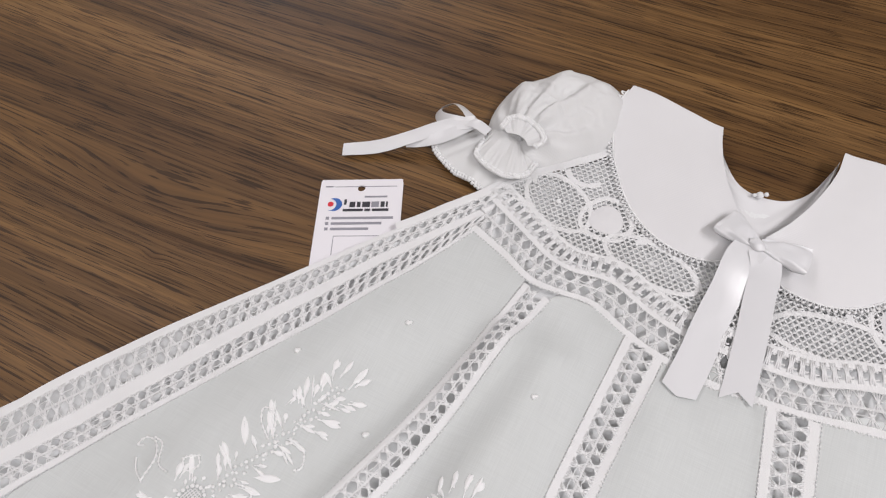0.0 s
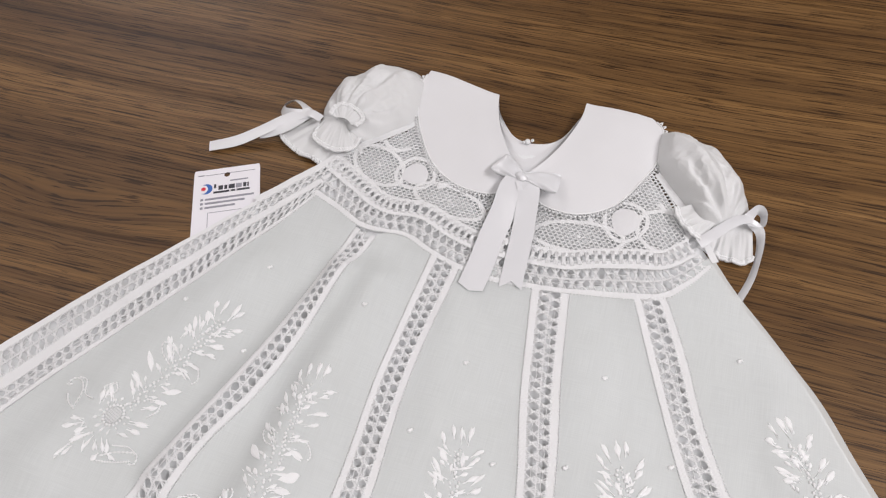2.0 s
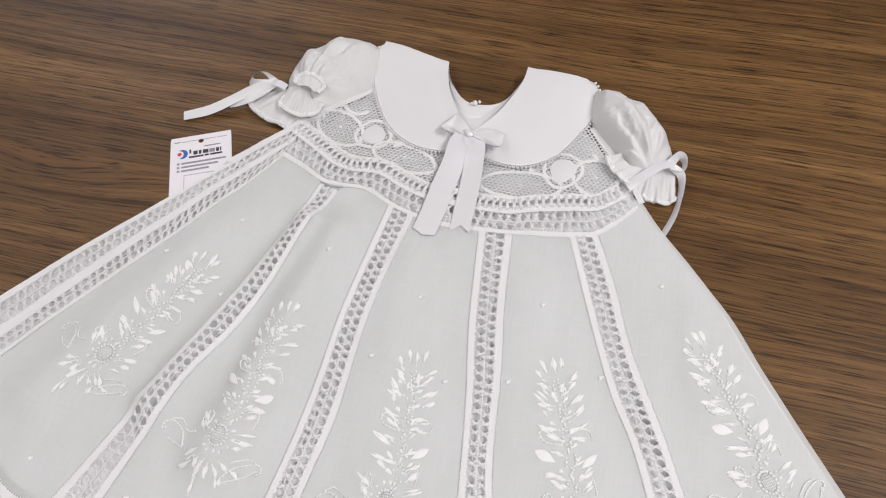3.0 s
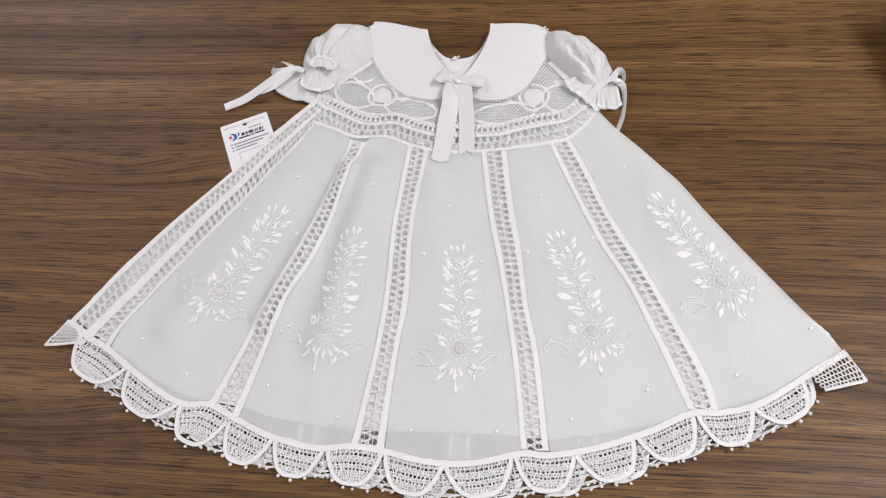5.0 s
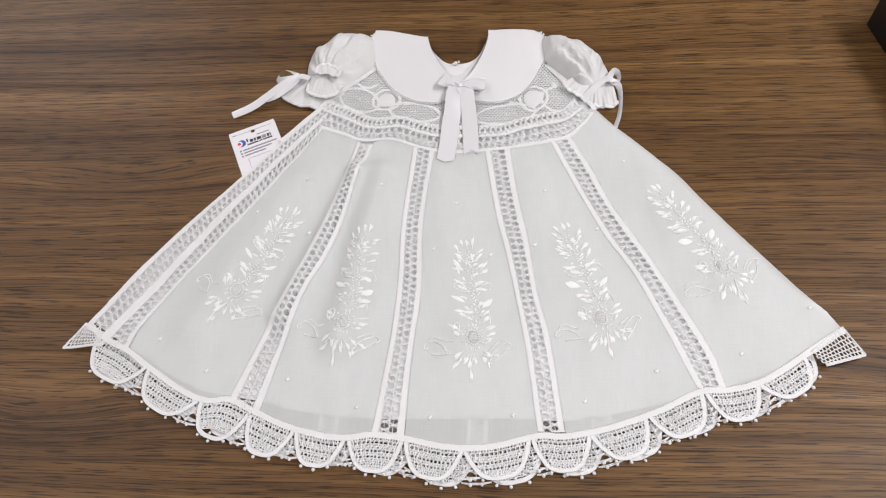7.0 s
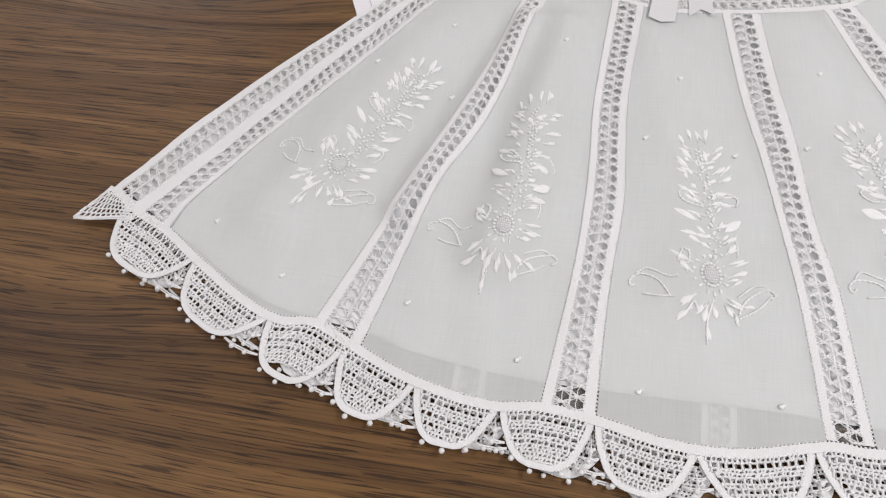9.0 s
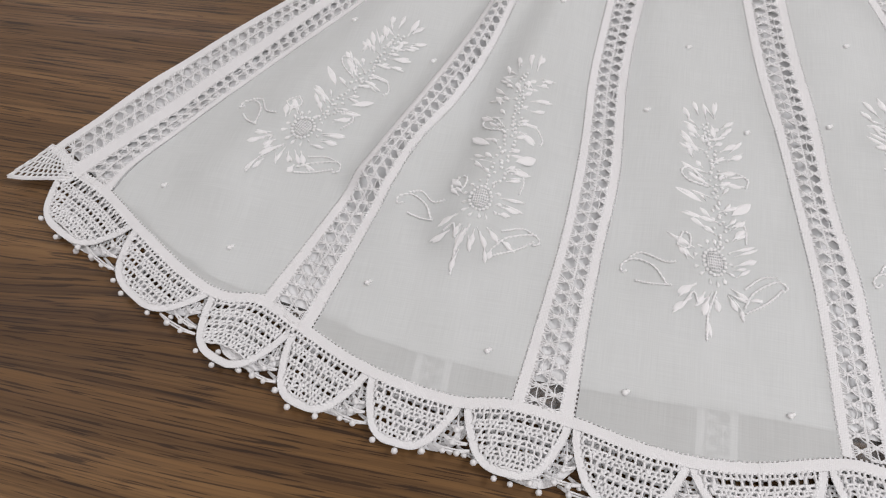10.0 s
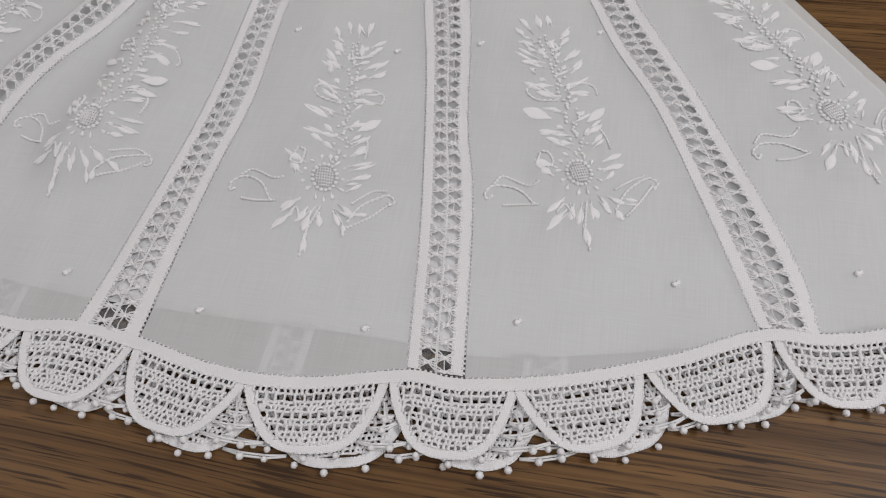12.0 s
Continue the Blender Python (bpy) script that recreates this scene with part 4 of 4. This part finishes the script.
SPRAY = [(-7, 5, -19, 14, 3.0), (-9, 0, -16, 8, 3.4), (8, 3, 22, 8, 2.8), (9, -1, 21, 2, 2.8), (8, -6, 16, -2, 2.8), (-8, -10, -19, -16, 3.4), (-9, -15, -21, -24, 3.6), (-6, -14, -10, -22, 3.0),
         (-3, -15, -8, -26, 3.2), (0, -15, 0, -25, 3.2), (3, -14, 8, -23, 3.2), (6, -12, 14, -19, 3.0), (-5, -24, -7, -36, 2.6), (9, -20, 9, -27, 3.2), (12, -17, 20, -18, 2.6)]
TWIGS = [(4 + (3 if k % 2 else -2), 14 + 4.6 * k, 4 + (9 if k % 2 else -7), 19 + 4.6 * k, 2.4) for k in range(15)] + [(4, 20 + 7 * k, 4 + (12 if k % 2 else -11), 24 + 7 * k, 2.2) for k in range(9)]
RING = [(6.0 * math.cos(a), 8.0 * math.sin(a), 9.6 * math.cos(a), 12.0 * math.sin(a), 1.8) for a in [0.48 * k for k in range(13)]]
BIG = [(-2, 31, -14, 40, 7.0), (10, 25, 22, 34, 7.0)]


def motif(cx, cy, turn, k):
    c, s = math.cos(turn), math.sin(turn)

    def put(x, y, up=0.0002):
        q = ((cx + c * x - s * y) / 1000, (cy + s * x + c * y) / 1000)
        return lay(q, up)

    rnd = random.Random(k)
    # heart of the flower: a small drawn-thread lattice in a ring of knots
    g = Geo()
    for i in range(-3, 4):
        h = 5.0 * math.sqrt(max(0.05, 1 - (i / 3.6) ** 2))
        g.tube([put(i * 1.02, -h, 0.0006), put(i * 1.02, 0, 0.0009), put(i * 1.02, h, 0.0006)], 0.00032, 4)
        w = 3.8 * math.sqrt(max(0.05, 1 - (i / 3.6) ** 2))
        g.tube([put(-w, i * 1.40, 0.0006), put(0, i * 1.40, 0.0009), put(w, i * 1.40, 0.0006)], 0.00032, 4)
    m = part("embroidered_flower", g, FLOSS, gown, "raised white embroidered flower spray")
    small = [(bx + rnd.uniform(-2, 2), by + rnd.uniform(-2.5, 2.5), tx + rnd.uniform(-2, 2), ty + rnd.uniform(-2.5, 2.5), 1.9) for bx, by, tx, ty, w in LEAVES + SPRAY]
    for i, (bx, by, tx, ty, w) in enumerate(LEAVES + SPRAY + RING + TWIGS + small + BIG):
        bx, by, tx, ty = (v + rnd.uniform(-1.1, 1.1) for v in (bx, by, tx, ty))
        if w < 5:
            k1, k2 = rnd.uniform(-0.05, 0.2), rnd.uniform(0.85, 1.0)
            bx, by, tx, ty = bx + (tx - bx) * k1, by + (ty - by) * k1, bx + (tx - bx) * k2, by + (ty - by) * k2
        a, b = Vector(put(bx, by)), Vector(put(tx, ty))
        ob = new("leaf", FAT if w > 5 else SLIM)
        ob.parent = m
        d = b - a
        turn_to = d.to_track_quat("X", "Z").to_matrix().to_4x4()
        ob.matrix_world = Matrix.Translation(a) @ turn_to @ Matrix.Diagonal((d.length * 0.86, w * 0.00094 * rnd.uniform(0.6, 1.2), 0.0013, 1))
    # stem knots
    for i in range(60):
        y = 8 + i * 1.22
        x = 3 + 3.5 * math.sin(y * 0.03) + (1.3 if i % 2 else -1.3) + rnd.uniform(-1.6, 1.6) * (1.6 - y / 90)
        g = Geo()
        g.ball(put(x, y, 0.0005), 0.00088 * rnd.uniform(0.8, 1.2), 0.55)
        part("knot", g, FLOSS, m)
    for i in range(18):
        a = 2 * math.pi * i / 18
        g = Geo()
        g.ball(put(4.9 * math.cos(a), 6.3 * math.sin(a), 0.0005), 0.00092 * rnd.uniform(0.85, 1.2), 0.55)
        part("knot", g, FLOSS, m)
    # tendrils and outlined leaves in stem stitch
    lines = [[(-21, -11), (-26, -2), (-34, 2), (-40, 0), (-40, -4), (-37, -3)], [(-20, -12), (-28, -10), (-34, -8)], [(-36, 3), (-30, 5), (-22, -1), (-16, 0)],
             [(10, -21), (16, -13), (26, -8), (30, -11), (27, -14)], [(12, -12), (20, -7), (26, -7)], [(11, -24), (20, -19), (28, -12)],
             [(3, 42), (-4, 50), (-10, 49), (-6, 43), (3, 41)], [(8, 46), (16, 49), (21, 45), (20, 40)], [(8, 18), (14, 22), (17, 17), (16, 10)], [(-12, 14), (-9, 12), (-10, 6), (-16, 8), (-12, 14)],
             [(-1, -14), (-6, -26), (-7, -37)], [(-14, -18), (-10, -14), (-8, -20)]]
    for l in lines:
        g = Geo()
        cc = curve([(p[0] + rnd.uniform(-0.8, 0.8), p[1] + rnd.uniform(-0.8, 0.8)) for p in l], 40)
        g.tube([put(p[0] * 1000, p[1] * 1000, 0.0003 + 0.0003 * math.sin(i * 2.2)) for i, p in enumerate(cc)], [0.00062 if i % 3 else 0.00022 for i in range(40)], 5)
        part("tendril", g, FLOSS, m)


for k, (cx, cy, tx, ty) in enumerate(((-201, 42, -163, 130), (-103, 10, -94, 118), (3, 1, -7, 100), (106, 20, 74, 115), (207, 65, 152, 152))):
    motif(cx, cy, math.atan2(-(tx - cx), ty - cy) + 0.06, k)

for x, y in ((-260, -3), (-87, -58), (-29, -65), (35, -62), (90, -50), (146, -25), (212, -10), (-15, 131), (64, 144), (136, 177), (-155, 158), (-84, 147), (-197, 122), (-147, 101), (-33, 83), (16, 79), (54, 88), (108, 105), (271, 30), (-146, -36), (-215, -30)):
    g = Geo()
    g.ball(lay((x / 1000, y / 1000), 0.0004), 0.0014, 0.7)
    g.ball(lay((x / 1000 + 0.0011, y / 1000 + 0.0009), 0.0004), 0.0010, 0.7)
    part("embroidered_dot", g, FLOSS, gown, "small raised white stitch")


# ---------- hang tag ----------
def hang_tag():
    w, h = 0.0475, 0.085
    tag = tagged(new("hang_tag"), "white printed card hang tag half under the gown", "tag")
    tag.matrix_world = pose(-0.247, 0.221, 0.0009, 0, 0, 25)
    # card with a punched hole: rings of points from the hole to the rim
    hole, r = (w / 2, -0.0062), 0.0021
    g = Geo()
    inner, outer = [], []
    n = 48
    for i in range(n):
        a = 2 * math.pi * i / n
        c, s = math.cos(a), math.sin(a)
        inner.append((hole[0] + r * c, hole[1] + r * s))
        k = min(((w - hole[0]) if c > 0 else hole[0]) / max(abs(c), 1e-6), ((0 - hole[1]) if s > 0 else (h + hole[1])) / max(abs(s), 1e-6))
        outer.append((hole[0] + k * c, hole[1] + k * s))
    rings = []
    for ring, z in ((inner, -0.0004), (inner, 0.0), (outer, 0.0), (outer, -0.0004)):
        rings.append([(p[0], p[1], z) for p in ring])
    g.grid(rings, closed=True)
    part("card", g, CARD, tag, "", False)

    def bar(name, x0, x1, y, hgt, mat, z=0.00025):
        b = Geo()
        box(b, x0, x1, -y - hgt, -y, 0.00004, z)
        part(name, b, mat, tag, "", False)

    def disc(name, cx, cy, r, mat, cut=None):
        b = Geo()
        pts = []
        for i in range(28):
            a = 2 * math.pi * i / 28
            pts.append((cx + r * math.cos(a), cy + r * math.sin(a)))
        if cut:
            pts = [(cx + r * math.cos(a), cy + r * math.sin(a)) for a in np.linspace(-2.0, 2.0, 24)] + [(cx - cut + r * 0.86 * math.cos(a), cy + r * 0.86 * math.sin(a)) for a in np.linspace(1.75, -1.75, 24)]
        base = len(b.v)
        b.v += [(p[0], p[1], 0.0002) for p in pts]
        if cut:
            for i in range(23):
                b.f.append((i, i + 1, 46 - i, 47 - i))
        else:
            b.f.append(tuple(range(28)))
        part(name, b, mat, tag, "", False)

    disc("crescent", 0.0092, -0.0175, 0.0045, BLUE, 0.0026)
    disc("round_spot", 0.0072, -0.0172, 0.0017, RED)
    # lettering as plain bars
    for x0, x1 in ((0.0148, 0.0162), (0.0180, 0.0212), (0.0222, 0.0242), (0.0252, 0.0296), (0.0304, 0.0346), (0.0356, 0.0378), (0.0386, 0.0396)):
        bar("print_bar", x0, x1, 0.0140 + (0.0018 if x0 > 0.017 else 0), 0.0036, GREYINK if x0 > 0.03 and x0 < 0.035 else INK)
    for x0, x1 in ((0.0145, 0.0258), (0.0268, 0.0300), (0.0310, 0.0402)):
        bar("print_bar", x0, x1, 0.0206, 0.0016, INK)
    bar("print_bar", 0.0262, 0.0390, 0.0118, 0.0010, GREYINK)
    for y, x1 in ((0.0258, 0.0432), (0.0294, 0.0370), (0.0330, 0.0300)):
        bar("print_bar", 0.0055, 0.0074, y, 0.0018, GREYINK)
        bar("print_bar", 0.0088, x1, y + 0.0002, 0.0015, GREYINK)
    bar("print_line", 0.0030, 0.0075, 0.0045, 0.0008, GREYINK)
    bar("print_line", 0.0085, 0.0440, 0.0050, 0.0003, GREYINK)
    bar("print_line", 0.0110, 0.0380, 0.0385, 0.0003, GREYINK)
    bar("print_line", 0.0110, 0.0113, 0.0388, 0.0120, GREYINK)
    bar("print_line", 0.0377, 0.0380, 0.0388, 0.0120, GREYINK)


hang_tag()


# ---------- at the table's far end ----------
def black_box():
    ob = tagged(new("black_box"), "glossy black box standing on the table", "box")
    ob.matrix_world = pose(0.392, 0.351, 0, 0, 0, 11)
    g = Geo()
    box(g, 0.0, 0.20, -0.20, 0.0, 0.0, 0.050, 0.0012)
    part("body", g, BLACK, ob, "", False)
    g = Geo()
    box(g, -0.001, 0.201, -0.201, 0.001, 0.0505, 0.062, 0.0012)
    part("lid", g, BLACK, ob, "", False)


def dish():
    prof = [(0.0, 0.004), (0.022, 0.004), (0.030, 0.006), (0.043, 0.016), (0.046, 0.018), (0.0465, 0.0172), (0.044, 0.0145), (0.031, 0.003), (0.026, 0.0), (0.0, 0.0)]
    g = Geo()
    g.grid([[(r * math.cos(a), r * math.sin(a), z) for a in np.linspace(0, 6.2832, 48, endpoint=False)] for r, z in prof], closed=True)
    ob = tagged(part("dish", g, CHINA), "small round white china dish on the table", "dish")
    ob.location = (0.420, 0.436, 0)


black_box()
dish()
